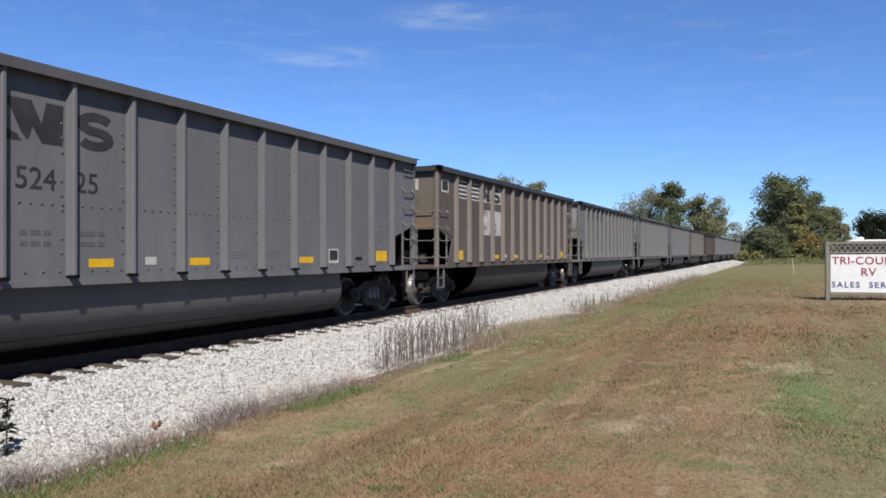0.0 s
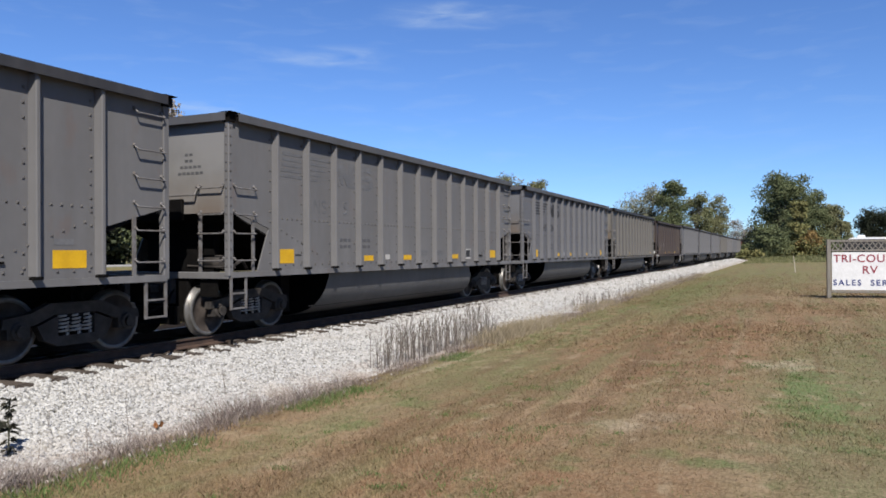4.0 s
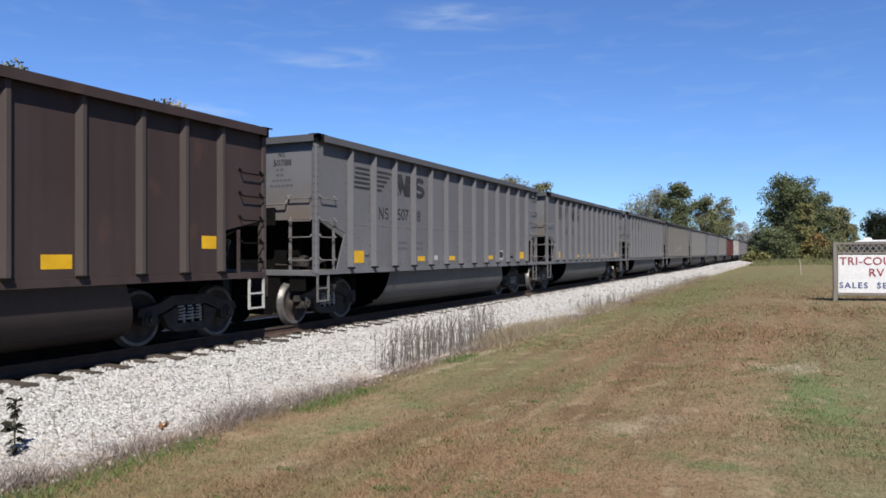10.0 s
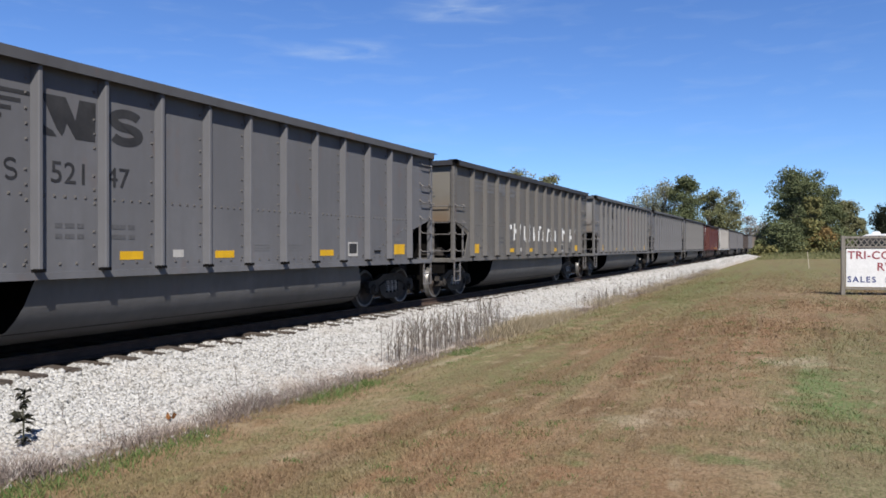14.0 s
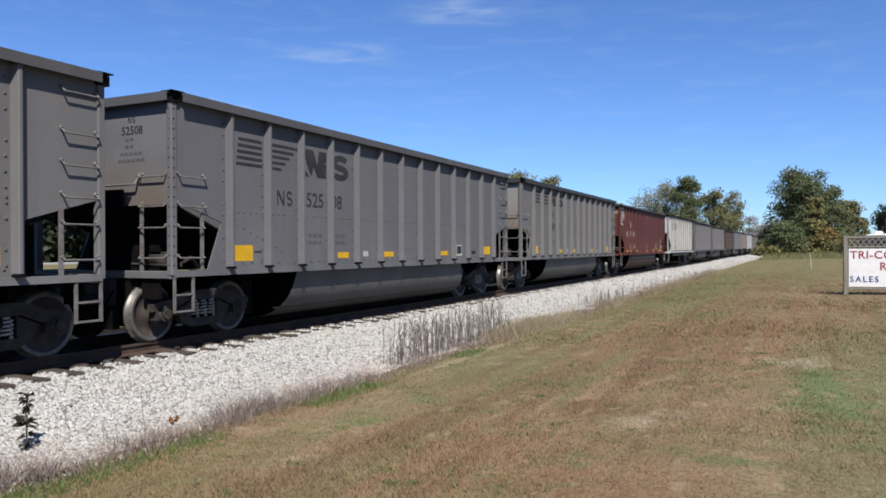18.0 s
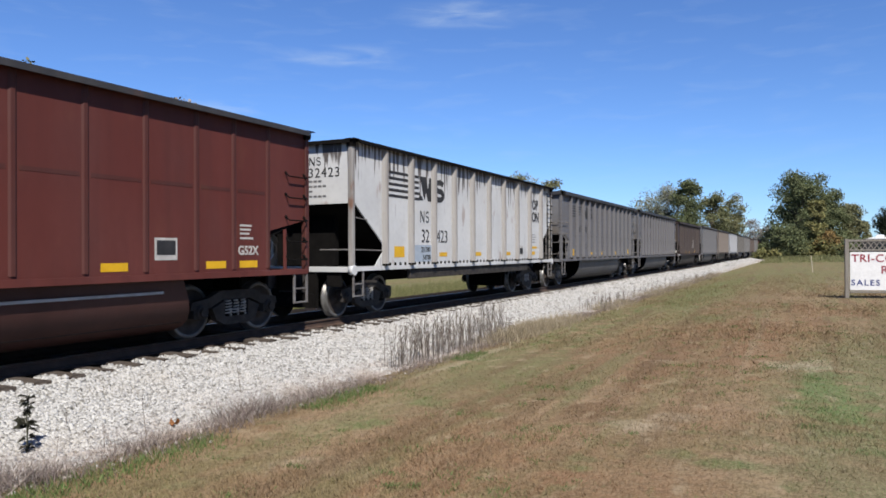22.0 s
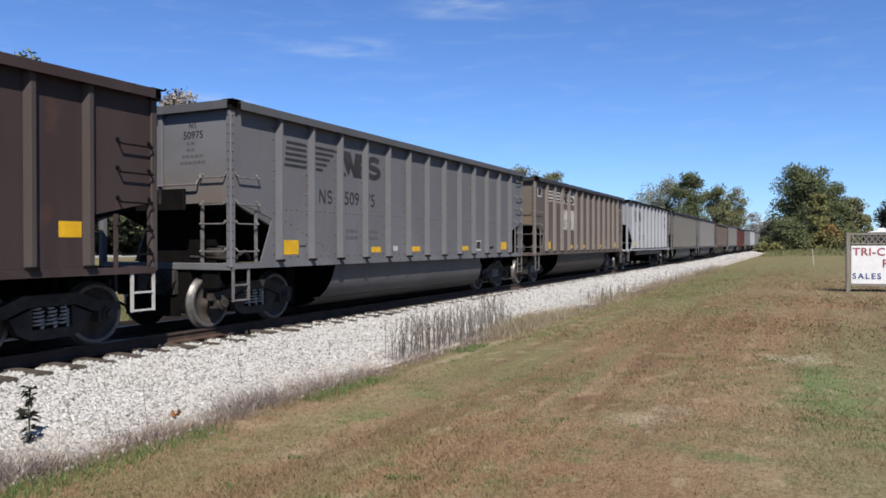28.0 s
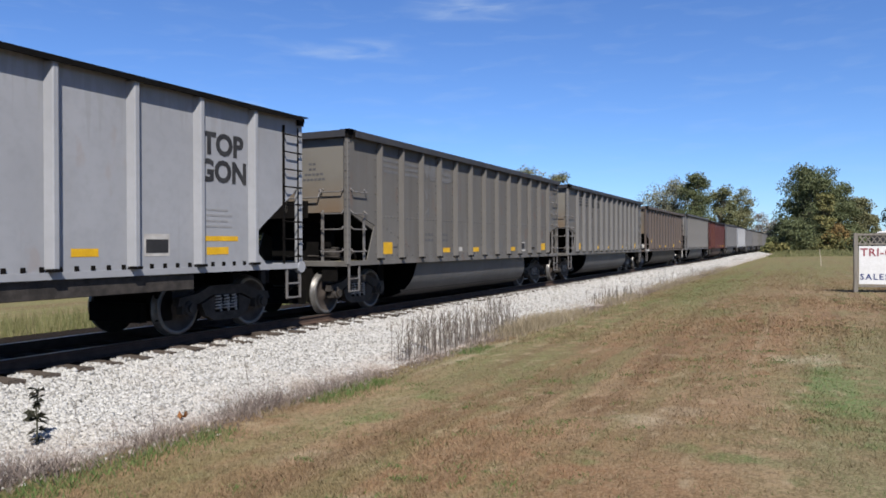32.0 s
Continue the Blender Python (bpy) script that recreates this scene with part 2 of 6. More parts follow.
YELLOW = simple("yellow_reflector", (0.4792, 0.2795, 0.009979), (0.3993, 0.2263, 0.007987), 5.0, 0.45, rise=0)
INK = simple("black_stencil_paint", (0.01392, 0.01392, 0.01566), (0.0261, 0.0261, 0.02784), 3.0, 0.7, rise=0)
PALEINK = simple("faded_stencil_paint", (0.0783, 0.0783, 0.08265), (0.1044, 0.1044, 0.1087), 3.0, 0.7, rise=0)
WHITEINK = simple("white_stencil_paint", (0.345, 0.3339, 0.3172), (0.2504, 0.2393, 0.2281), 6.0, 0.7, rise=0)
RAILTOP = simple("polished_rail_head", (0.261, 0.2523, 0.2436), (0.1914, 0.174, 0.1653), 4.0, 0.3, 0.9)
RAILSIDE = simple("rusty_rail_web", (0.062, 0.038, 0.028), (0.034, 0.022, 0.017), 5.0, 0.85)
TIEWOOD = simple("weathered_tie_wood", (0.075, 0.060, 0.048), (0.040, 0.031, 0.026), 9.0, 0.9, rise=0.5, stretch=(0.3, 3, 3))
BARK = simple("grey_brown_bark", (0.087, 0.07395, 0.0609), (0.04785, 0.03915, 0.03306), 5.0, 0.95, rise=0.6, dist=0.03)
WOODPOST = simple("weathered_grey_wood", (0.1764, 0.1629, 0.1425), (0.1154, 0.1018, 0.08822), 8.0, 0.9, stretch=(3, 3, 0.3))
SIGNWHITE = simple("white_sign_board", (0.5324, 0.5324, 0.5324), (0.4925, 0.4925, 0.4925), 3.0, 0.5, rise=0)
SIGNRED = simple("red_sign_paint", (0.215, 0.040, 0.054), (0.185, 0.034, 0.047), 3.0, 0.5, rise=0)
SIGNBLUE = simple("blue_sign_paint", (0.03915, 0.0509, 0.1566), (0.03132, 0.04306, 0.1253), 3.0, 0.5, rise=0)


def leaf_material(name, c1, c2, c3):
    m, nt, b = material(name, 0.7)
    geo = nt.nodes.new("ShaderNodeNewGeometry")
    ramp = nt.nodes.new("ShaderNodeValToRGB")
    ramp.color_ramp.elements[0].color, ramp.color_ramp.elements[1].color = (*c1, 1), (*c3, 1)
    e = ramp.color_ramp.elements.new(0.55)
    e.color = (*c2, 1)
    link(nt, geo.outputs["Random Per Island"], ramp.inputs[0])
    patch = noise_fac(nt, 0.35, 0.35, 0.65)
    col = blend(nt, ramp.outputs[0], tuple(0.5 * (p + q) for p, q in zip(c2, c3)), patch, 0.5)
    link(nt, col, b.inputs["Base Color"])
    b.inputs["Specular IOR Level"].default_value = 0.25
    return m


LEAF_GREEN = leaf_material("green_leaves", (0.045, 0.058, 0.025), (0.067, 0.082, 0.036), (0.105, 0.114, 0.052))
LEAF_OLIVE = leaf_material("olive_leaves", (0.07144, 0.07619, 0.03402), (0.1123, 0.1143, 0.05443), (0.1565, 0.1496, 0.08164))
LEAF_YELLOW = leaf_material("yellowing_leaves", (0.072, 0.078, 0.028), (0.106, 0.106, 0.038), (0.160, 0.136, 0.050))
LEAF_SAGE = leaf_material("thinning_grey_green_leaves", (0.095, 0.100, 0.062), (0.135, 0.138, 0.090), (0.185, 0.180, 0.130))
LEAF_DULL = leaf_material("dull_green_leaves", (0.066, 0.076, 0.034), (0.098, 0.106, 0.048), (0.142, 0.140, 0.070))
LEAF_RUST = leaf_material("rusty_autumn_leaves", (0.080, 0.062, 0.024), (0.150, 0.098, 0.036), (0.22, 0.135, 0.045))
# near black to paint in the thicket's shaded inside, with few lighter leaves
LEAF_DARK = leaf_material("dark_shaded_leaves", (0.006, 0.008, 0.004), (0.010, 0.013, 0.006), (0.026, 0.034, 0.013))
LEAF_BARE = leaf_material("dry_brown_twigs", (0.1088, 0.09527, 0.08164), (0.1565, 0.1361, 0.119), (0.2041, 0.1837, 0.1633))
FRINGE = leaf_material("dry_purplish_grass", (0.070, 0.054, 0.047), (0.120, 0.094, 0.082), (0.20, 0.165, 0.145))
WEED = leaf_material("dry_weed_stems", (0.060, 0.048, 0.040), (0.105, 0.086, 0.072), (0.19, 0.16, 0.135))
STRAW = leaf_material("straw_grass", (0.110, 0.086, 0.052), (0.175, 0.142, 0.092), (0.26, 0.22, 0.155))
MEADOW = leaf_material("meadow_grass", (0.045, 0.060, 0.018), (0.085, 0.092, 0.034), (0.17, 0.15, 0.080))
FRESH = leaf_material("fresh_green_grass", (0.03054, 0.05768, 0.01221), (0.0509, 0.08822, 0.02036), (0.08143, 0.1154, 0.03393))


# centre, half sizes, turn, colour, strength
LAWN_GREEN, LAWN_DULL, LAWN_RED, LAWN_DARK, LAWN_PALE = (0.070, 0.115, 0.040), (0.118, 0.118, 0.056), (0.168, 0.092, 0.054), (0.090, 0.050, 0.028), (0.330, 0.290, 0.215)
LAWN_PATCHES = [
    ((-4.6, 11.0), (0.75, 3.6), 6, LAWN_DULL, 0.75), ((-3.6, 10.2), (0.8, 1.5), 20, LAWN_DULL, 0.75), ((-5.3, 15.5), (0.40, 6.0), 4, LAWN_DULL, 0.7), ((-3.9, 6.2), (1.4, 1.3), 0, (0.225, 0.162, 0.104), 0.75),
    ((1.3, 12.0), (1.6, 8.0), 0, (0.104, 0.108, 0.052), 0.9), ((0.7, 6.8), (1.3, 2.0), 0, (0.108, 0.104, 0.054), 0.8), ((-0.3, 5.6), (0.8, 0.7), 0, (0.120, 0.104, 0.058), 0.6), ((-0.9, 11.4), (0.5, 1.0), 0, LAWN_DULL, 0.55), ((-4.3, 46.0), (2.0, 30.0), 0, (0.074, 0.104, 0.035), 0.95), ((-0.5, 62.0), (2.5, 20.0), 0, (0.092, 0.110, 0.042), 0.8),
    ((-4.8, 8.3), (1.0, 2.2), 8, (0.240, 0.178, 0.118), 0.5), ((-2.2, 14.6), (0.55, 4.2), 3, LAWN_RED, 0.85), ((-1.0, 17.0), (0.75, 5.5), 2, LAWN_RED, 0.8), ((-3.4, 17.0), (0.5, 6.5), 3, LAWN_RED, 0.65), ((-2.9, 6.2), (1.1, 1.6), 0, LAWN_RED, 0.7), ((-4.9, 8.9), (0.45, 0.9), 0, (0.205, 0.140, 0.088), 0.7),
    ((-0.7, 8.9), (0.45, 0.7), 0, (0.205, 0.142, 0.090), 0.7), ((-1.2, 5.6), (1.3, 0.8), 0, LAWN_RED, 0.5), ((0.2, 22.0), (1.0, 6.0), 0, LAWN_RED, 0.6), ((-1.2, 44.0), (0.8, 22.0), 0, (0.130, 0.090, 0.052), 0.6),
    ((-2.1, 8.6), (0.50, 0.6), 0, LAWN_DARK, 0.85), ((-2.3, 13.6), (0.28, 2.4), 4, LAWN_DARK, 0.7), ((-1.9, 16.0), (0.22, 2.0), 2, LAWN_DARK, 0.6), ((-4.5, 14.0), (0.20, 4.0), 4, LAWN_DARK, 0.45), ((-1.45, 12.2), (0.18, 2.2), 3, LAWN_DARK, 0.5),
    ((-1.60, 8.0), (0.36, 0.36), 10, LAWN_PALE, 0.8), ((-1.25, 8.5), (0.28, 0.30), 0, LAWN_PALE, 0.6), ((0.0, 12.9), (0.45, 0.6), 0, LAWN_PALE, 0.75), ((-0.80, 17.0), (0.07, 7.5), 0, (0.225, 0.165, 0.108), 0.8), ((-3.9, 5.7), (0.6, 0.3), 0, LAWN_PALE, 0.4), ((-5.5, 12.6), (0.16, 2.6), 0, LAWN_PALE, 0.5),
    ((0.35, 10.4), (0.45, 1.9), 0, LAWN_GREEN, 0.9), ((-0.95, 7.0), (0.24, 0.20), 0, LAWN_GREEN, 0.85), ((-0.60, 6.75), (0.20, 0.16), 0, LAWN_GREEN, 0.8), ((-4.45, 7.4), (0.34, 0.30), 0, LAWN_GREEN, 0.8), ((-4.36, 8.6), (0.28, 0.34), 0, LAWN_GREEN, 0.7), ((-2.85, 10.3), (0.28, 0.36), 0, LAWN_GREEN, 0.7),
    ((-2.35, 21.9), (0.55, 1.4), 0, LAWN_GREEN, 0.85), ((-1.7, 6.3), (0.14, 0.10), 0, LAWN_GREEN, 0.8), ((-3.3, 8.2), (0.26, 0.16), 0, LAWN_GREEN, 0.6), ((2.6, 14.0), (0.9, 3.5), 0, LAWN_GREEN, 0.6), ((-5.55, 9.6), (0.20, 0.35), 0, LAWN_GREEN, 0.8), ((0.9, 8.0), (0.4, 0.5), 0, LAWN_GREEN, 0.5),
]


def lawn_patch(nt, x, y, rx, ry, turn):
    """1 inside a ragged oval of the lawn, falling off to its edge."""
    tc = nt.nodes.new("ShaderNodeTexCoord")
    mp = nt.nodes.new("ShaderNodeMapping")
    mp.vector_type = "TEXTURE"
    mp.inputs["Location"].default_value = (x, y, 0)
    mp.inputs["Rotation"].default_value = (0, 0, radians(turn))
    mp.inputs["Scale"].default_value = (rx, ry, 1e6)
    link(nt, tc.outputs["Object"], mp.inputs[0])
    ln = nt.nodes.new("ShaderNodeVectorMath")
    ln.operation = "LENGTH"
    link(nt, mp.outputs[0], ln.inputs[0])
    ragged = noise_fac(nt, 2.6, 0.3, 0.7, (1, 1, 1), 8.0)
    ad = nt.nodes.new("ShaderNodeMath")
    ad.operation = "MULTIPLY_ADD"
    ad.inputs[1].default_value = 1.3
    link(nt, ragged, ad.inputs[0])
    link(nt, ln.outputs["Value"], ad.inputs[2])
    rm = nt.nodes.new("ShaderNodeMapRange")
    rm.inputs["From Min"].default_value, rm.inputs["From Max"].default_value = 1.95, 1.15
    link(nt, ad.outputs[0], rm.inputs["Value"])
    return rm.outputs["Result"]


def lawn_colour(nt):
    """Autumn lawn: dry tan and reddish brown with dull green patches, flecked blade by blade."""
    big = noise_fac(nt, 0.30, 0.42, 0.60, (1.7, 0.55, 1))
    red = noise_fac(nt, 0.55, 0.46, 0.62, (1.5, 0.25, 1))
    mid = noise_fac(nt, 0.75, 0.55, 0.66, (1.3, 0.7, 1), 7.0)
    mottle = noise_fac(nt, 2.6, 0.46, 0.62, (1.2, 0.6, 1), 9.0)
    tufts = noise_fac(nt, 4.2, 0.60, 0.68, (1, 0.7, 1), 8.0)
    pale = noise_fac(nt, 3.0, 0.60, 0.70, (1.3, 0.6, 1), 9.0)
    small = noise_fac(nt, 18.0, 0.46, 0.62, (1, 0.7, 1), 9.0)
    grain = noise_fac(nt, 42.0, 0.46, 0.58, (1, 0.7, 1), 6.0)
    col = blend(nt, (0.190, 0.134, 0.083), (0.152, 0.128, 0.068), big, 0.9)
    col = blend(nt, col, (0.150, 0.088, 0.050), red, 0.65)
    col = blend(nt, col, (0.085, 0.098, 0.040), mid, 0.5)
    for (x, y), (rx, ry), turn, c, most in LAWN_PATCHES:
        col = blend(nt, col, c, lawn_patch(nt, x, y, rx, ry, turn), most)
    # greener beyond the railway and towards the far edge
    tc = nt.nodes.new("ShaderNodeTexCoord")
    sep = nt.nodes.new("ShaderNodeSeparateXYZ")
    link(nt, tc.outputs["Object"], sep.inputs[0])
    for axis, lo, hi, most in ((0, -12.0, -15.0, 0.85), (1, 30.0, 70.0, 0.7)):
        rm = nt.nodes.new("ShaderNodeMapRange")
        rm.inputs["From Min"].default_value, rm.inputs["From Max"].default_value = lo, hi
        link(nt, sep.outputs[axis], rm.inputs["Value"])
        col = blend(nt, col, (0.098, 0.106, 0.037), rm.outputs["Result"], most)
    # long mower streaks, then tufts and single blades
    col = blend(nt, col, (0.125, 0.074, 0.041), noise_fac(nt, 0.41, 0.50, 0.62, (1.5, 0.07, 1)), 0.4)
    col = blend(nt, col, (0.082, 0.050, 0.028), noise_fac(nt, 1.5, 0.54, 0.64, (1.5, 0.10, 1), 6.0), 0.55)
    col = blend(nt, col, (0.092, 0.112, 0.046), noise_fac(nt, 1.1, 0.56, 0.66, (1.6, 0.13, 1), 6.0), 0.45)
    col = blend(nt, col, (0.092, 0.066, 0.037), mottle, 0.34)
    col = blend(nt, col, (0.066, 0.086, 0.032), tufts, 0.5)
    col = blend(nt, col, (0.262, 0.216, 0.146), pale, 0.45)
    col = blend(nt, col, (0.046, 0.032, 0.018), small, 0.40)
    return blend(nt, col, (0.255, 0.198, 0.128), grain, 0.32)


def lawn_material():
    m, nt, b = material("autumn_lawn", 0.95)
    link(nt, lawn_colour(nt), b.inputs["Base Color"])
    bump(nt, b, noise_fac(nt, 26.0, 0.3, 0.7, (1, 1, 1), 8.0), 0.05, 0.008)
    b.inputs["Specular IOR Level"].default_value = 0.1
    return m


def blade_material():
    m, nt, b = material("mown_grass_blades", 0.85)
    geo = nt.nodes.new("ShaderNodeNewGeometry")
    ramp = nt.nodes.new("ShaderNodeValToRGB")
    ramp.color_ramp.elements[0].color, ramp.color_ramp.elements[1].color = (0.03915, 0.0261, 0.01218, 1), (0.3654, 0.2871, 0.174, 1)
    for at, c in ((0.35, (0.1087, 0.0696, 0.0348, 1)), (0.6, (0.174, 0.1131, 0.05916, 1)), (0.85, (0.2349, 0.1696, 0.0957, 1))):
        ramp.color_ramp.elements.new(at).color = c
    link(nt, geo.outputs["Random Per Island"], ramp.inputs[0])
    half = nt.nodes.new("ShaderNodeValue")
    half.outputs[0].default_value = 0.84
    link(nt, blend(nt, ramp.outputs[0], lawn_colour(nt), half.outputs[0]), b.inputs["Base Color"])
    b.inputs["Specular IOR Level"].default_value = 0.1
    return m


def stone_material():
    m, nt, b = material("white_limestone_ballast", 0.85)
    geo = nt.nodes.new("ShaderNodeNewGeometry")
    ramp = nt.nodes.new("ShaderNodeValToRGB")
    ramp.color_ramp.elements[0].color, ramp.color_ramp.elements[1].color = (0.10, 0.095, 0.085, 1), (0.355, 0.35, 0.338, 1)
    e = ramp.color_ramp.elements.new(0.30)
    e.color = (0.25, 0.245, 0.235, 1)
    link(nt, geo.outputs["Random Per Island"], ramp.inputs[0])
    dirt = noise_fac(nt, 1.2, 0.5, 0.8)
    col = blend(nt, ramp.outputs[0], (0.30, 0.26, 0.215), dirt, 0.3)
    # tan dirt washed down to the foot of the bed
    tc = nt.nodes.new("ShaderNodeTexCoord")
    sep = nt.nodes.new("ShaderNodeSeparateXYZ")
    link(nt, tc.outputs["Object"], sep.inputs[0])
    rm = nt.nodes.new("ShaderNodeMapRange")
    rm.inputs["From Min"].default_value, rm.inputs["From Max"].default_value = -7.1, -6.1
    link(nt, sep.outputs[0], rm.inputs["Value"])
    mu = nt.nodes.new("ShaderNodeMath")
    mu.operation = "MULTIPLY"
    link(nt, rm.outputs["Result"], mu.inputs[0])
    link(nt, noise_fac(nt, 1.6, 0.35, 0.6, (1, 1, 1), 7.0), mu.inputs[1])
    col = blend(nt, col, (0.215, 0.165, 0.130), mu.outputs[0], 0.75)
    link(nt, col, b.inputs["Base Color"])
    bump(nt, b, noise_fac(nt, 60.0, 0.3, 0.7), 0.3, 0.005)
    return m


LAWN, BLADE, STONE = lawn_material(), blade_material(), stone_material()
# coal dirt and the train's shade together in one dark ballast colour
DIRT_SHADE = simple("coal_dusted_shaded_ballast", (0.0135, 0.0105, 0.0085), (0.031, 0.0235, 0.0185), 12.0, 0.95, rise=0.8, dist=0.03, gloss=0.06)
BED = simple("ballast_bed", (0.24, 0.235, 0.22), (0.14, 0.135, 0.125), 30.0, 0.95, rise=0.8, dist=0.03)


# ---- mesh helpers ----
def part(name, bm, mat, parent=None, label=""):
    me = bpy.data.meshes.new(name)
    bm.to_mesh(me)
    bm.free()
    me.materials.append(mat)
    ob = new(name, me)
    ob.parent = parent
    if label:
        ob["label"] = label
    return ob


def raw(name, verts, faces, mat, parent=None, label=""):
    me = bpy.data.meshes.new(name)
    me.from_pydata(verts, [], faces)
    me.materials.append(mat)
    ob = new(name, me)
    ob.parent = parent
    if label:
        ob["label"] = label
    return ob


def fast(name, verts, tris, mat, parent=None, label=""):
    """A mesh of triangles from arrays."""
    me = bpy.data.meshes.new(name)
    n = len(tris)
    me.vertices.add(len(verts))
    me.vertices.foreach_set("co", np.asarray(verts, np.float32).ravel())
    me.loops.add(3 * n)
    me.loops.foreach_set("vertex_index", np.asarray(tris, np.int32).ravel())
    me.polygons.add(n)
    me.polygons.foreach_set("loop_start", np.arange(0, 3 * n, 3, dtype=np.int32))
    me.update(calc_edges=True)
    me.materials.append(mat)
    ob = new(name, me)
    ob.parent = parent
    if label:
        ob["label"] = label
    return ob


def box(bm, x0, x1, y0, y1, z0, z1, bev=0.0):
    v = [bm.verts.new((x, y, z)) for x in (x0, x1) for y in (y0, y1) for z in (z0, z1)]
    fs = [bm.faces.new([v[i] for i in q]) for q in ((0, 1, 3, 2), (4, 6, 7, 5), (0, 4, 5, 1), (2, 3, 7, 6), (0, 2, 6, 4), (1, 5, 7, 3))]
    if bev:
        edges = list({e for f in fs for e in f.edges})
        bmesh.ops.bevel(bm, geom=edges, offset=bev, segments=1, affect="EDGES")
    return v


def prism(bm, pts, axis, a, b):
    """Extrudes the outline pts along an axis from a to b. Outline coordinates are the other two axes, in order."""
    def at(p, c):
        q = list(p)
        q.insert(axis, c)
        return bm.verts.new(q)
    lo, hi = [at(p, a) for p in pts], [at(p, b) for p in pts]
    n = len(pts)
    fs = [bm.faces.new(lo[::-1]), bm.faces.new(hi)]
    fs += [bm.faces.new((lo[i], lo[(i + 1) % n], hi[(i + 1) % n], hi[i])) for i in range(n)]
    bmesh.ops.recalc_face_normals(bm, faces=fs)


def rod(bm, p, q, r, n=6, r2=None):
    p, q = Vector(p), Vector(q)
    d = (q - p).normalized()
    u = d.orthogonal().normalized()
    w = d.cross(u)
    r2 = r if r2 is None else r2
    ra = [bm.verts.new(p + (u * math.cos(a) + w * math.sin(a)) * r) for a in (2 * math.pi * i / n for i in range(n))]
    rb = [bm.verts.new(q + (u * math.cos(a) + w * math.sin(a)) * r2) for a in (2 * math.pi * i / n for i in range(n))]
    for i in range(n):
        f = bm.faces.new((ra[i], ra[(i + 1) % n], rb[(i + 1) % n], rb[i]))
        f.smooth = n > 6
    bm.faces.new(ra[::-1])
    bm.faces.new(rb)


def pipe(bm, pts, r, n=6):
    for p, q in zip(pts, pts[1:]):
        rod(bm, p, q, r, n)


def coil(bm, y, z0, z1, r, turns, wire=.016):
    """One wire wound up in a helix."""
    n, m = 12, 5
    rings = []
    for i in range(n * turns + 1):
        a = 2 * math.pi * i / n
        ring = []
        for j in range(m):
            c = 2 * math.pi * j / m
            q = r + wire * math.cos(c)
            ring.append(bm.verts.new((1.0 + q * math.cos(a), y + q * math.sin(a), z0 + (z1 - z0) * i / (n * turns) + wire * math.sin(c))))
        rings.append(ring)
    for p, q in zip(rings, rings[1:]):
        for j in range(m):
            bm.faces.new((p[j], q[j], q[(j + 1) % m], p[(j + 1) % m]))
    bm.faces.new(rings[0][::-1])
    bm.faces.new(rings[-1])


def lathe(bm, profile, axis_y=0.0, z=0.0, n=28):
    """Turns (x, radius) points round the x axis."""
    rings = []
    for x, r in profile:
        rings.append([bm.verts.new((x, axis_y + r * math.cos(2 * math.pi * i / n), z + r * math.sin(2 * math.pi * i / n))) for i in range(n)])
    for a, b in zip(rings, rings[1:]):
        for i in range(n):
            f = bm.faces.new((a[i], a[(i + 1) % n], b[(i + 1) % n], b[i]))
            f.smooth = True
    bm.faces.new(rings[0])
    bm.faces.new(rings[-1][::-1])
    bmesh.ops.recalc_face_normals(bm, faces=list(bm.faces))


SIDE_TURN = Matrix(((0, 0, 1, 0), (1, 0, 0, 0), (0, 1, 0, 0), (0, 0, 0, 1)))   # writing on a face towards +x
END_TURN = Matrix(((1, 0, 0, 0), (0, 0, -1, 0), (0, 1, 0, 0), (0, 0, 0, 1)))   # writing on a face towards -y
LETTERS = {}


def lettering(text, size, bold=0.0, spread=1.0):
    """A mesh of the writing, its centre at the origin, size metres high."""
    if (text, size, bold, spread) not in LETTERS:
        cu = bpy.data.curves.new("lettering", "FONT")
        cu.body, cu.size, cu.extrude, cu.offset, cu.resolution_u = text, size / 0.7, 0.003, bold, 3
        cu.align_x, cu.align_y, cu.space_character = "CENTER", "CENTER", spread
        ob = bpy.data.objects.new("lettering", cu)
        scene.collection.objects.link(ob)
        me = bpy.data.meshes.new_from_object(ob.evaluated_get(bpy.context.evaluated_depsgraph_get()))
        bpy.data.objects.remove(ob)
        bpy.data.curves.remove(cu)
        LETTERS[text, size, bold, spread] = me
    return LETTERS[text, size, bold, spread].copy()


def write(name, text, size, mat, parent, place, turn, bold=0.0, label="", spread=1.0):
    me = lettering(text, size, bold, spread)
    me.materials.clear()
    me.materials.append(mat)
    ob = new(name, me)
    ob.parent = parent
    ob.matrix_local = Matrix.Translation(place) @ turn
    if label:
        ob["label"] = label
    return ob


# ---- ground ----
TRACK_X = -10.2


GX = [-400, -62, -59, -50, -44, -22, -14.0, -12.0, -7.5, -6.1, -4.0, 0, 5, 40, 400]
GZ = [0.1, 0.25, 0.36, 0.36, 0.0, -0.6, -0.72, -0.72, -0.62, -0.53, -0.47, -0.33, -0.28, -0.3, -0.3]


def ground_z(x, y):
    z = np.interp(x, GX, GZ)
    near = math.exp(-((y - 10) / 60) ** 2)
    return z + 0.03 * near * noise.noise((x * 0.35, y * 0.25, 0.0))


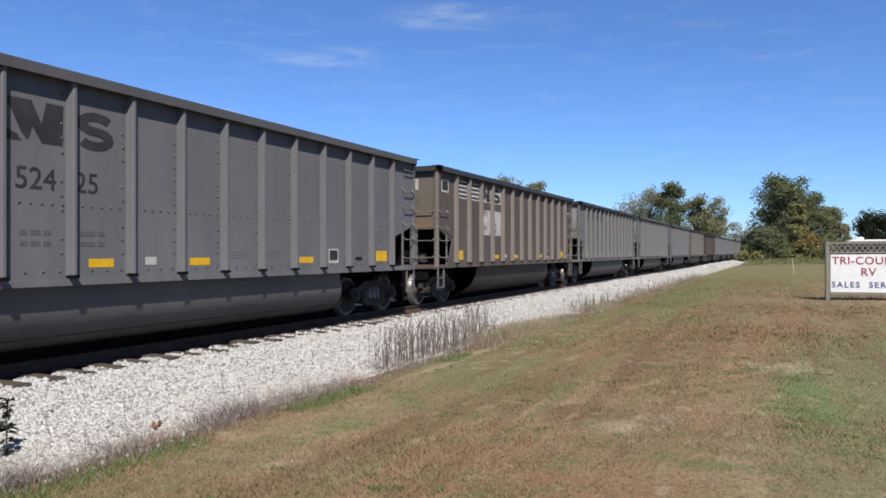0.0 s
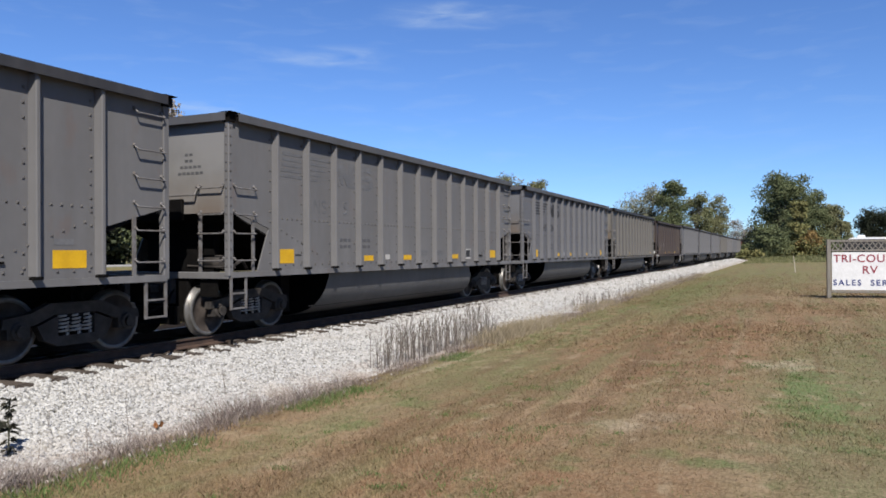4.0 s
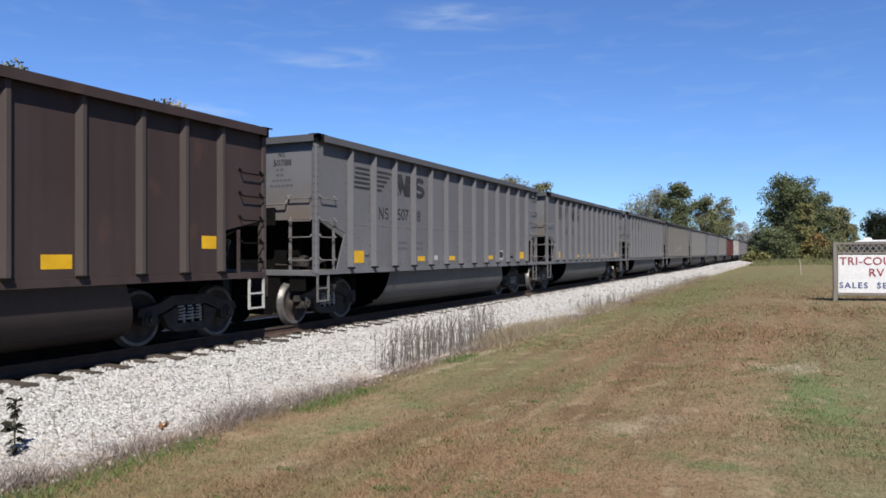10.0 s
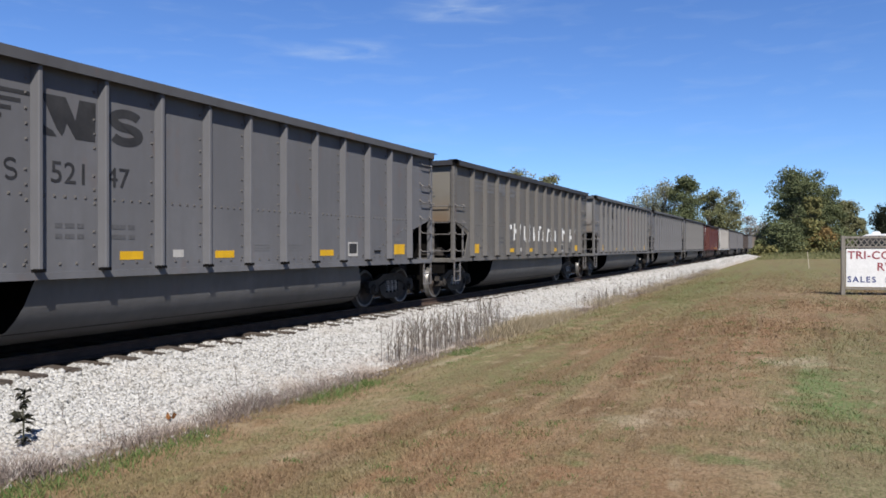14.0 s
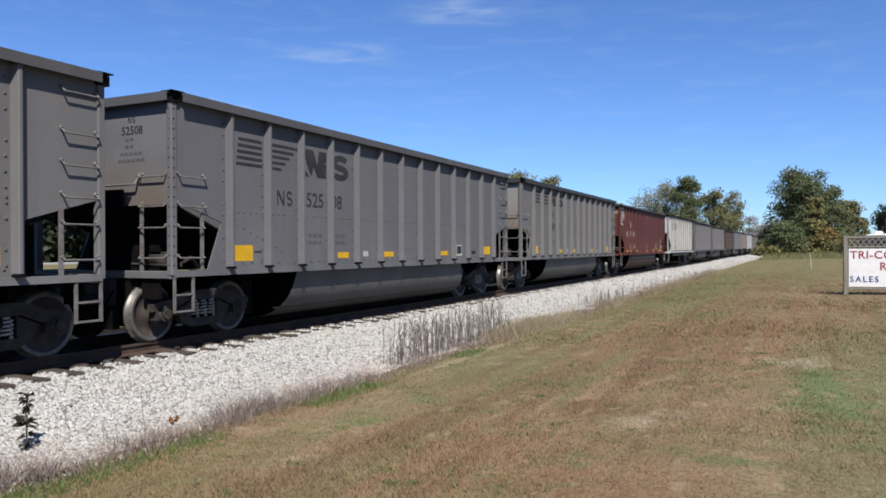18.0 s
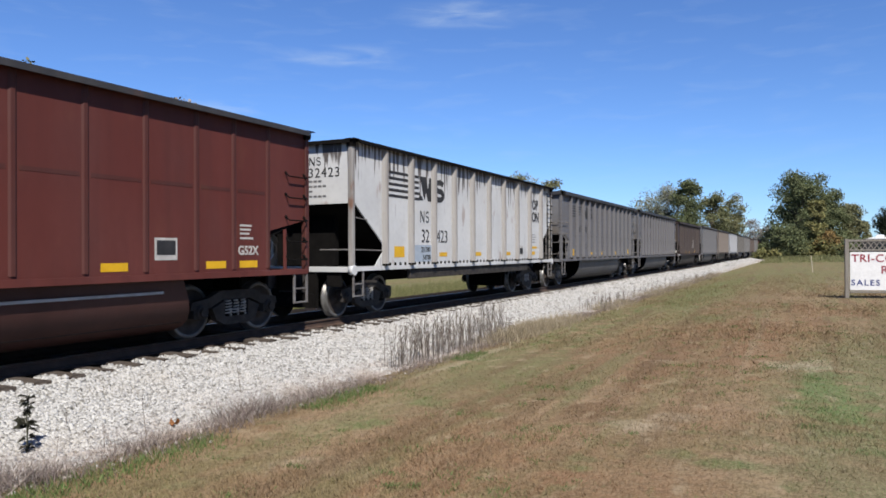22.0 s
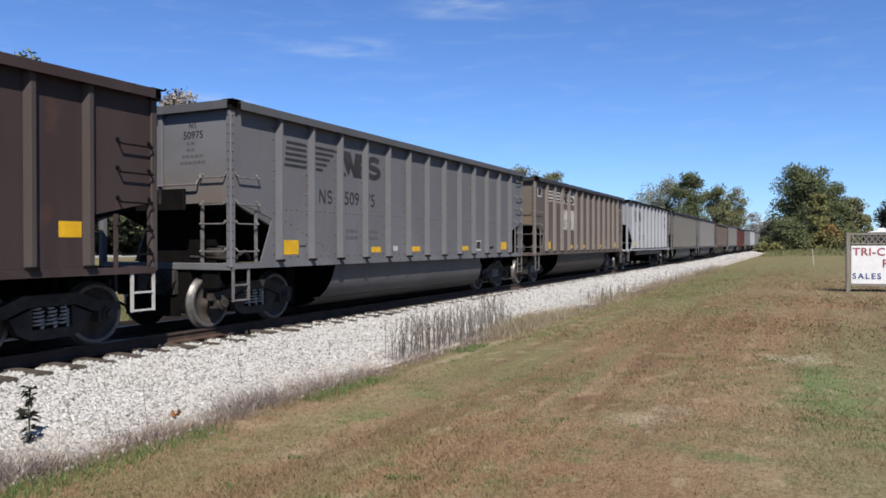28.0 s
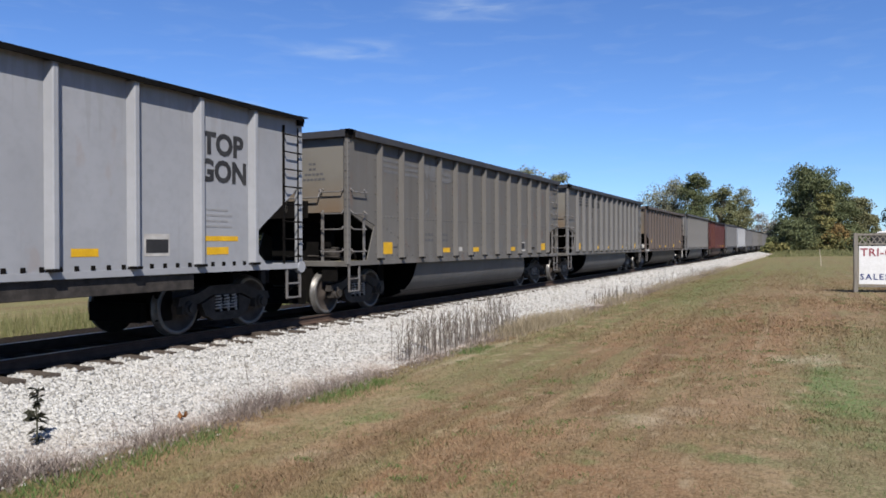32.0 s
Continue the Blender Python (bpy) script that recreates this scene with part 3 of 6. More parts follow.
def build_ground():
    xs = sorted([-2600, -1400, -700, -300, -140, -80, -62, -59, -50, -47, -44, -36, -30, -22, -18, -16, -14, -12, -10, -8.5, -7.2, -6.6, -6.1, 20, 26, 34, 45, 70, 140, 300, 700, 1400, 2600] + [-5.5 + 0.75 * i for i in range(34)])
    ys = sorted([-900, -300, -120, -60, -30, -15, -8, -4] + [0.9 * i for i in range(1, 56)] + [54, 60, 68, 78, 90, 105, 125, 150, 180, 230, 300, 450, 700, 1200, 2000, 3200])
    verts = [(x, y, float(ground_z(x, y))) for y in ys for x in xs]
    n = len(xs)
    faces = [(j * n + i, j * n + i + 1, (j + 1) * n + i + 1, (j + 1) * n + i) for j in range(len(ys) - 1) for i in range(n - 1)]
    ob = raw("ground", verts, faces, LAWN)
    for p in ob.data.polygons:
        p.use_smooth = True
    tagged(ob, "dry brown autumn lawn with green patches beside the railway", "lawn", kind="structure")


build_ground()
BED_LINE = [(-8.95, -0.20), (-8.62, -0.225), (-7.6, -0.40), (-6.0, -0.62)]


def bed_z(x):
    return np.interp(x, [p[0] for p in BED_LINE], [p[1] for p in BED_LINE])


def build_track():
    bm = bmesh.new()
    prism(bm, [*BED_LINE, (-6.0, -1.0), (-8.95, -1.0)], 1, -60, 900)
    bed = tagged(part("ballast_bed", bm, BED), "pale crushed limestone bed under the railway track", "ballast", kind="structure")
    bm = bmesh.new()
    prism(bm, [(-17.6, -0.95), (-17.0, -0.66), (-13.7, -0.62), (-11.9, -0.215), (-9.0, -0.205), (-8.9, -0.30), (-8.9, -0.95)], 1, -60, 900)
    tagged(part("dirty_ballast", bm, DIRT_SHADE), "coal-dirty ballast under and behind the track, with shade in its colour", "ballast", kind="structure")
    track = tagged(new("railway_track"), "single railway track with rusty rails on wooden ties", "railway track", kind="structure")
    prof = [(-0.07, -0.17), (0.07, -0.17), (0.07, -0.155), (0.012, -0.13), (0.010, -0.045), (0.037, -0.035), (0.037, -0.004), (0.03, 0.0), (-0.03, 0.0), (-0.037, -0.004), (-0.037, -0.035), (-0.010, -0.045), (-0.012, -0.13), (-0.07, -0.155)]
    for side in (-1, 1):
        bm = bmesh.new()
        prism(bm, [(TRACK_X + side * 0.755 + x, z) for x, z in prof], 1, -60, 900)
        rail = part("rail", bm, RAILSIDE, track)
        rail.data.materials.append(RAILTOP)
        for p in rail.data.polygons:
            if p.normal.z > 0.5 and p.center.z > -0.01:
                p.material_index = 1
    rnd = random.Random(4)
    shapes = []
    for k in range(4):
        bm = bmesh.new()
        box(bm, -1.3, 1.3, -0.115, 0.115, -0.17, 0.0, 0.012)
        bmesh.ops.subdivide_edges(bm, edges=[e for e in bm.edges if abs((e.verts[0].co - e.verts[1].co).x) > 2], cuts=5)
        for v in bm.verts:
            v.co += Vector((rnd.uniform(-.015, .015), rnd.uniform(-.012, .012), rnd.uniform(-.01, .01)))
        me = bpy.data.meshes.new("tie")
        bm.to_mesh(me)
        bm.free()
        me.materials.append(TIEWOOD)
        shapes.append(me)
    for i in range(220):
        ob = new("tie", rnd.choice(shapes))
        ob.parent = track
        ob.matrix_local = pose(TRACK_X + .15 + rnd.uniform(-.12, .12), -4 + 0.52 * i, -0.158 + rnd.uniform(-0.012, 0.012), 0, 0, rnd.uniform(-1.5, 1.5))
    bm = bmesh.new()
    for i in range(340):
        y = 110.6 + 0.52 * i
        box(bm, TRACK_X - 1.3, TRACK_X + 1.3, y - .115, y + .115, -0.34, -0.17)
    tagged(part("far_ties", bm, TIEWOOD, track), kind="stuff")
    # tie plates at the near rail
    bm = bmesh.new()
    box(bm, -0.11, 0.11, -0.09, 0.09, -0.012, 0.012)
    plate = part("tie_plate", bm, RAILSIDE, track)
    plate.matrix_local = pose(TRACK_X + 0.755, -4, -0.17)
    for i in range(1, 60):
        ob = new("tie_plate", plate.data)
        ob.parent = track
        ob.matrix_local = pose(TRACK_X + 0.755, -4 + 0.52 * i, -0.17)


build_track()


def build_stones():
    rng = np.random.default_rng(3)
    groups = []
    for y0, y1, n, size in ((1.5, 9, 27000, 0.025), (9, 18, 27000, 0.027), (18, 34, 20000, 0.034), (34, 90, 15000, 0.055), (90, 210, 6000, 0.12)):
        x = -8.80 + rng.random(n) ** 0.9 * 2.72
        y = rng.uniform(y0, y1, n)
        groups.append((x, y, np.full(n, size)))
    n = 160
    groups.append((-6.0 + np.abs(rng.normal(0, .16, n)), rng.uniform(2, 30, n), np.full(n, 0.022)))
    n = 9000
    y = 1.5 + rng.random(n) ** 1.5 * 60
    gap = np.abs((y + 4) / .52 - np.round((y + 4) / .52)) * .52
    y = y[gap > .15]
    groups.append((rng.uniform(-9.12, -8.72, len(y)), y, np.full(len(y), 0.030)))
    between = len(y)
    x, y, size = (np.concatenate([g[i] for g in groups]) for i in range(3))
    n = len(x)
    z = bed_z(x) + size * rng.uniform(-0.1, 0.5, n)
    z[-between:] += rng.uniform(.0, .022, between)
    low = np.array([ground_z(a, b) for a, b in zip(x, y)])
    z = np.maximum(z, low + 0.005)
    corner = np.array([(a, b, c) for a in (-1, 1) for b in (-1, 1) for c in (-1, 1)], float)
    co = corner[None] * rng.uniform(0.45, 1.1, (n, 8, 3)) * rng.uniform(0.6, 1.25, (n, 1, 3)) * size[:, None, None]
    q = rng.normal(size=(n, 4))
    q /= np.linalg.norm(q, axis=1)[:, None]
    w, a, b, c = q.T
    rot = np.stack([1 - 2 * (b * b + c * c), 2 * (a * b - c * w), 2 * (a * c + b * w), 2 * (a * b + c * w), 1 - 2 * (a * a + c * c), 2 * (b * c - a * w), 2 * (a * c - b * w), 2 * (b * c + a * w), 1 - 2 * (a * a + b * b)], 1).reshape(n, 3, 3)
    co = np.einsum("nij,nkj->nki", rot, co) + np.stack([x, y, z], 1)[:, None]
    tri = np.array([(0, 1, 3), (0, 3, 2), (4, 6, 7), (4, 7, 5), (0, 4, 5), (0, 5, 1), (2, 3, 7), (2, 7, 6), (0, 2, 6), (0, 6, 4), (1, 5, 7), (1, 7, 3)])
    tris = (tri[None] + 8 * np.arange(n)[:, None, None]).reshape(-1, 3)
    tagged(fast("ballast_stones", co.reshape(-1, 3), tris, STONE), "loose white crushed limestone ballast beside the track", "ballast", kind="stuff")


build_stones()


# ---- the train ----
BODY, HALF, FLOOR, TOP = 14.5, 1.55, 1.13, 3.89
FRONT = -BODY / 2


def set_body(length):
    """Sets the length of the car body that is built or marked next."""
    global BODY, FRONT
    BODY, FRONT = length, -length / 2


def child(name, mesh, parent, m=None, label=""):
    ob = new(name, mesh)
    ob.parent = parent
    if m is not None:
        ob.matrix_local = m
    if label:
        ob["label"] = label
    return ob


def make_truck_meshes():
    out = {}
    bm = bmesh.new()
    box(bm, -1.05, 1.05, -0.2, 0.2, 0.48, 0.72, 0.03)
    box(bm, -0.35, 0.35, -0.5, 0.5, 0.66, 0.80, 0.03)
    for x in (-1.0, 1.0):
        for y in (-.19, 0, .19):
            rod(bm, (x, y, .33), (x, y, .64), .045, 8)
    out["truck"] = bm
    bm = bmesh.new()
    a, b = 0.93, 1.06
    prism(bm, [(-1.13, .50), (-1.10, .63), (-.72, .68), (-.42, .80), (.42, .80), (.72, .68), (1.10, .63), (1.13, .50), (.66, .52), (.36, .64), (-.36, .64), (-.66, .52)], 0, a, b)
    prism(bm, [(-.62, .50), (-.30, .62), (-.30, .34), (.30, .34), (.30, .62), (.62, .50), (.52, .30), (.30, .20), (-.30, .20), (-.52, .30)], 0, a, b)
    for y in (-.89, .89):
        prism(bm, [(y - .16, .36), (y - .16, .55), (y + .16, .55), (y + .16, .36)], 0, a, b)
        rod(bm, (a, y, .457), (b + .05, y, .457), .125, 14)
        rod(bm, (b + .05, y, .457), (b + .09, y, .457), .085, 12)
        for k in range(3):
            t = 2 * math.pi * k / 3 + .5
            rod(bm, (b + .05, y + .07 * math.cos(t), .457 + .07 * math.sin(t)), (b + .10, y + .07 * math.cos(t), .457 + .07 * math.sin(t)), .018, 6)
    out["side_frame"] = bm
    bm = bmesh.new()
    coil(bm, 0, .36, .62, .078, 5)
    out["spring"] = bm
    bm = bmesh.new()
    for s in (-1, 1):
        box(bm, -.66, .66, *sorted((s * .30, s * .42)), .22, .52)
        box(bm, -.60, .60, *sorted((s * 1.36, s * 1.48)), .24, .55)
    box(bm, -.06, .06, -1.4, 1.4, .38, .48)
    out["brake_beam"] = bm
    bm = bmesh.new()
    half = [(.0, .09), (.60, .09), (.64, .16), (.68, .16), (.685, .483), (.715, .483), (.722, .460), (.805, .452), (.815, .445), (.815, .385), (.775, .365), (.765, .17), (.815, .14), (.83, .09), (1.02, .07)]
    lathe(bm, [(-x, r) for x, r in half[::-1]] + half[1:], 0, 0, 30)
    out["wheelset"] = bm
    meshes = {}
    for key, bm in out.items():
        me = bpy.data.meshes.new(key)
        bm.to_mesh(me)
        bm.free()
        me.materials.append({"truck": BLACK, "brake_beam": BLACK, "side_frame": IRON, "spring": SPRING, "wheelset": WHEEL}[key])
        meshes[key] = me
    meshes["wheelset"].materials.append(TREAD)
    for p in meshes["wheelset"].polygons:
        c = p.center
        if .383 < math.hypot(c.y, c.z) and abs(c.x) > .65:
            p.material_index = 1
    return meshes


TRUCK = make_truck_meshes()


def add_trucks(car, inset=1.20):
    for y in (FRONT + inset, -FRONT - inset):
        truck = child("truck", TRUCK["truck"], car, pose(0, y, 0), "black cast steel wagon truck")
        child("side_frame", TRUCK["side_frame"], truck)
        child("side_frame", TRUCK["side_frame"], truck, pose(0, 0, 0, 0, 0, 180))
        for a in (-.19, 0, .19):
            child("spring", TRUCK["spring"], truck, pose(0, a, 0))
            child("spring", TRUCK["spring"], truck, pose(0, a, 0, 0, 0, 180))
        child("brake_beam", TRUCK["brake_beam"], truck)
        for a in (-.89, .89):
            child("wheelset", TRUCK["wheelset"], truck, pose(0, a, .457), "steel wheels with polished rims")


def ring_bar(bm, a, b, out, r=0.014):
    """A grab iron between a and b whose bar stands off by the vector out."""
    a, b, out = Vector(a), Vector(b), Vector(out)
    pipe(bm, [a, a + out, b + out, b], r, 6)
    for p in (a, b):
        rod(bm, p - out * 0.1, p + out * 0.25, r * 2.0, 6)


def chord_run(bm, y0, y1, x, top, h=0.14, lip=0.155):
    """A channel-shaped top rail along y."""
    prism(bm, [(x - .06, top), (x + lip, top), (x + lip, top - h), (x + lip - .02, top - h), (x + lip - .02, top - .025), (x - .06, top - .025)], 1, y0, y1)


def add_shell(car, paint, notch, end_low, ribs, rib_w, rib_d, cap, ends=None, rail=None, top=TOP, h=.14, square=True, flush=99):
    """The open box: sides with cut-away ends, end sheets, slope sheets, floor, posts, ribs and top rail.
    notch: the outline of the side's cut-away as (distance from the end, height), from the top down."""
    y = FRONT
    line = [(y + a, z) for a, z in notch]
    back = [(y, notch[0][1]), (y + 1.13, 1.86), (y + 1.13, FLOOR)]
    outline = [(y, top - .03), *line, *[(-p[0], p[1]) for p in (back if square else line)[::-1]], (-y, top - .03)]
    for side in (1, -1):
        bm = bmesh.new()
        prism(bm, outline, 0, side * (HALF - .03), side * HALF)
        part("side_sheet", bm, paint, car)
        bm = bmesh.new()
        if side > 0:
            chord_run(bm, y + .10, -y - .10, HALF, top, h)
        else:
            prism(bm, [(-HALF + .06, top), (-HALF - .155, top), (-HALF - .155, top - h), (-HALF - .135, top - h), (-HALF - .135, top - .025), (-HALF + .06, top - .025)], 1, y + .10, -y - .10)
        part("top_rail", bm, rail or paint, car)
    for s in (1, -1):
        bm = bmesh.new()
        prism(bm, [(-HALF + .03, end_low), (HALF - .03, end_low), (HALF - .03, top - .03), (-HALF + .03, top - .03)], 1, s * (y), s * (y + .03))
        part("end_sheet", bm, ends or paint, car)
        bm = bmesh.new()
        prism(bm, [(s * (y - .13), top), (s * (y + .06), top), (s * (y + .06), top - .025), (s * (y - .11), top - .025), (s * (y - .11), top - h), (s * (y - .13), top - h)], 0, -HALF - .02, HALF + .02)
        part("end_rail", bm, rail or paint, car)
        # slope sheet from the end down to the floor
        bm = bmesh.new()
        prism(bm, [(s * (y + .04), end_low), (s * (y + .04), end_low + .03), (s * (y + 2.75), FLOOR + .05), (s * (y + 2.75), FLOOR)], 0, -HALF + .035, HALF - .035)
        # plus an added black block that darkens the end opening
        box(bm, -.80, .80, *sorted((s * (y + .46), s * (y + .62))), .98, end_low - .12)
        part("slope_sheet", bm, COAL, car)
        bm = bmesh.new()
        box(bm, -.05, .05, *sorted((s * (y - .07), s * y)), end_low, top - .13, .01)
        part("end_post", bm, paint, car)
        for side in (1, -1):
            bm = bmesh.new()
            box(bm, *sorted((side * (HALF - .075), side * (HALF + .035))), *sorted((s * (y - .04), s * (y + .075))), FLOOR - .05, top - .05, .012)
            part("corner_post", bm, cap, car)
            bm = bmesh.new()
            box(bm, *sorted((side * (HALF - .10), side * (HALF + .13))), *sorted((s * (y - .11), s * (y + .15))), top + .002, top + .016)
            box(bm, *sorted((side * (HALF - .10), side * (HALF + .06))), *sorted((s * (y - .055), s * (y + .098))), top - .15, top + .002)
            part("corner_cap", bm, BLACK, car)
    bm = bmesh.new()
    box(bm, -HALF + .035, HALF - .035, y + 2.7, -y - 2.7, FLOOR - .02, FLOOR + .03)
    part("car_floor", bm, COAL, car)
    bm = bmesh.new()
    prism(bm, [(-rib_w / 2, 0), (rib_w / 2, 0), (rib_w * .24, rib_d), (-rib_w * .24, rib_d)], 2, FLOOR + .06, top - h + .01)
    me = bpy.data.meshes.new("rib")
    for v in bm.verts:
        v.co = Vector((v.co.y, v.co.x, v.co.z))
    bmesh.ops.recalc_face_normals(bm, faces=list(bm.faces))
    bmesh.ops.bevel(bm, geom=[e for e in bm.edges if abs(e.verts[0].co.z - e.verts[1].co.z) > 1 and e.verts[0].co.x > .02], offset=.012, segments=1, affect="EDGES")
    bm.to_mesh(me)
    bm.free()
    me.materials.append(cap)
    bm = bmesh.new()
    box(bm, 0, rib_d + .012, -rib_w * .42, rib_w * .42, FLOOR + .022, FLOOR + .066)
    foot = bpy.data.meshes.new("rib_foot")
    bm.to_mesh(foot)
    bm.free()
    foot.materials.append(BLACK)
    low = me.copy()
    low.transform(Matrix.Diagonal((.22, .7, 1, 1)))
    for k, r in enumerate(ribs):
        if k < flush:
            child("rib_foot", foot, car, pose(HALF + .001, y + r, 0))
        child("rib", me if k < flush else low, car, pose(HALF + .001, y + r, 0))
        child("rib", me, car, pose(-HALF - .001, y + r, 0, 0, 0, 180))


def add_frame(car, paint):
    """Side sills, centre sill, end platforms, couplers and steps."""
    for side in (1, -1):
        bm = bmesh.new()
        prism(bm, [(side * (HALF - .10), FLOOR + .02), (side * (HALF + .045), FLOOR + .02), (side * (HALF + .045), FLOOR - .075), (side * (HALF + .02), FLOOR - .075), (side * (HALF + .02), FLOOR), (side * (HALF - .10), FLOOR)], 1, FRONT + .02, -FRONT - .02)
        part("side_sill", bm, paint, car)
    bm = bmesh.new()
    box(bm, -.22, .22, FRONT + .3, -FRONT - .3, .72, 1.02)
    part("centre_sill", bm, BLACK, car)
    for s in (1, -1):
        bm = bmesh.new()
        box(bm, -HALF, HALF, *sorted((s * (FRONT - .03), s * (FRONT + .12))), FLOOR - .10, FLOOR + .02, .01)
        box(bm, -HALF + .1, HALF - .1, *sorted((s * (FRONT + .13), s * (FRONT + 1.1))), FLOOR - .06, FLOOR - .02)
        part("end_platform", bm, paint, car)
        bm = bmesh.new()
        box(bm, -.34, .34, *sorted((s * (FRONT + .5), s * (FRONT - .10))), .58, 1.02, .02)
        box(bm, -.07, .07, *sorted((s * (FRONT - .1), s * (FRONT - .55))), .78, .92, .02)
        prism(bm, [(-.14, s * (FRONT - .5)), (-.15, s * (FRONT - .72)), (-.03, s * (FRONT - .70)), (-.02, s * (FRONT - .60)), (.10, s * (FRONT - .60)), (.15, s * (FRONT - .70)), (.14, s * (FRONT - .5))], 2, .70, 1.0)
        part("coupler", bm, IRON, car)
        # added black plates that block the view below the end platform
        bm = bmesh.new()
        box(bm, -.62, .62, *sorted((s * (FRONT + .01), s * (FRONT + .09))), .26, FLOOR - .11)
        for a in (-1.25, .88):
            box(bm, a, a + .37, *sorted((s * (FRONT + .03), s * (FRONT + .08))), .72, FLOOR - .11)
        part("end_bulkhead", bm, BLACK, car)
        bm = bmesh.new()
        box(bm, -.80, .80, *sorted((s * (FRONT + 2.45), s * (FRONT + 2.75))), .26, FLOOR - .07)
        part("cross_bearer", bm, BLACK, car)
        # another added black plate, further in, against the view through the truck
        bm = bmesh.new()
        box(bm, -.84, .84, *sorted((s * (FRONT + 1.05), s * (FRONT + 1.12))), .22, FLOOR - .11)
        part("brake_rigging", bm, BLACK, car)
        bm = bmesh.new()
        pipe(bm, [(.32, s * (FRONT - .02), .85), (.38, s * (FRONT - .25), .62), (.30, s * (FRONT - .62), .45)], .022, 6)
        part("air_hose", bm, BLACK, car)


def add_step(car, s, mat, x=HALF + .02):
    bm = bmesh.new()
    a, b = s * (FRONT + .03), s * (FRONT + .42)
    for y in (a, b):
        box(bm, x - .02, x + .01, y - .022, y + .022, .50, FLOOR)
    for z in (.52, .78):
        box(bm, x - .02, x + .012, *sorted((a, b)), z - .014, z + .014)
    part("step", bm, mat, car)


def add_tub(car, paint, inset=3.35):
    """The rounded double-tub belly between the trucks."""
    bm = bmesh.new()
    n = 14
    a0, a1 = inset, BODY - inset
    # slanted end plates: the rim leans outwards towards the bottom
    y_top = (FRONT + a0, FRONT + a1)
    loops = []
    for which, lean in ((0, -.38), (1, .38)):
        loop = []
        for i in range(n + 1):
            ca, sa = math.cos(math.pi * i / n), math.sin(math.pi * i / n)
            loop.append(bm.verts.new((1.41 * math.copysign(abs(ca) ** .6, ca), y_top[which] + lean * sa ** .7, FLOOR - .08 - .92 * sa ** .7)))
        loops.append(loop)
    for i in range(n):
        f = bm.faces.new((loops[0][i], loops[0][i + 1], loops[1][i + 1], loops[1][i]))
        f.smooth = True
    bmesh.ops.recalc_face_normals(bm, faces=list(bm.faces))
    ends = [[v.co.copy() for v in loop] for loop in loops]
    part("belly_tub", bm, paint, car, "rounded belly tub, dusty and with shade in its paint")
    # end plates in black, which paints in the shade under the body
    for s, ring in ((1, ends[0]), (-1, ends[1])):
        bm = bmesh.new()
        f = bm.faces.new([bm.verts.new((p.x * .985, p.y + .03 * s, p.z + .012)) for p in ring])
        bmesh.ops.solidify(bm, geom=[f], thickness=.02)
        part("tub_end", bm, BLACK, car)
    bm = bmesh.new()
    pipe(bm, [(1.16, FRONT + 2.9, .36), (1.16, -FRONT - 2.9, .36)], .018, 6)
    part("brake_pipe", bm, IRON, car)


def add_rivets(car, ribs, paint):
    spots = []
    for r in ribs:
        spots += [(FRONT + r - .125 + .006 * math.sin(7 * z), z) for z in np.arange(1.30, 3.62, .19) if math.sin(31 * r + 9 * z) > -.75]
    spots += [(y, 2.13) for y in np.arange(FRONT + 1.35, -FRONT - 1.3, .155)]
    spots += [(y, 1.25) for y in np.arange(FRONT + 1.35, -FRONT - 1.3, .25)]
    spots += [(FRONT + 1.3 + .17 * k, 1.98 - .065 * k) for k in range(9)]
    spots += [(-FRONT - 1.3 - .17 * k, 1.98 - .065 * k) for k in range(9)]
    v, f = [], []
    for y, z in spots:
        n = len(v)
        r = .022
        v += [(HALF, y - r, z - r), (HALF, y + r, z - r), (HALF, y + r, z + r), (HALF, y - r, z + r), (HALF + .022, y, z)]
        f += [(n, n + 1, n + 4), (n + 1, n + 2, n + 4), (n + 2, n + 3, n + 4), (n + 3, n, n + 4)]
    for z in np.arange(1.25, 3.7, .15):
        n = len(v)
        v += [(HALF + .04, FRONT - .02, z - .02), (HALF + .04, FRONT + .02, z - .02), (HALF + .04, FRONT + .02, z + .02), (HALF + .04, FRONT - .02, z + .02), (HALF + .055, FRONT, z)]
        f += [(n, n + 1, n + 4), (n + 1, n + 2, n + 4), (n + 2, n + 3, n + 4), (n + 3, n, n + 4)]
        n = len(v)
        x = HALF - .02
        v += [(x - .02, FRONT - .04, z - .02), (x + .02, FRONT - .04, z - .02), (x + .02, FRONT - .04, z + .02), (x - .02, FRONT - .04, z + .02), (x, FRONT - .055, z)]
        f += [(n, n + 1, n + 4), (n + 1, n + 2, n + 4), (n + 2, n + 3, n + 4), (n + 3, n, n + 4)]
    tagged(raw("rivets", v, f, RIVET, car), kind="stuff")


SMUDGE = simple("smudged_stencil_paint", (0.050, 0.050, 0.053), (0.078, 0.078, 0.083), 25.0, 0.7, rise=0)
RIVET = simple("dark_rivet_heads", (0.05, 0.048, 0.05), (0.08, 0.075, 0.07), 8.0, 0.7, rise=0)


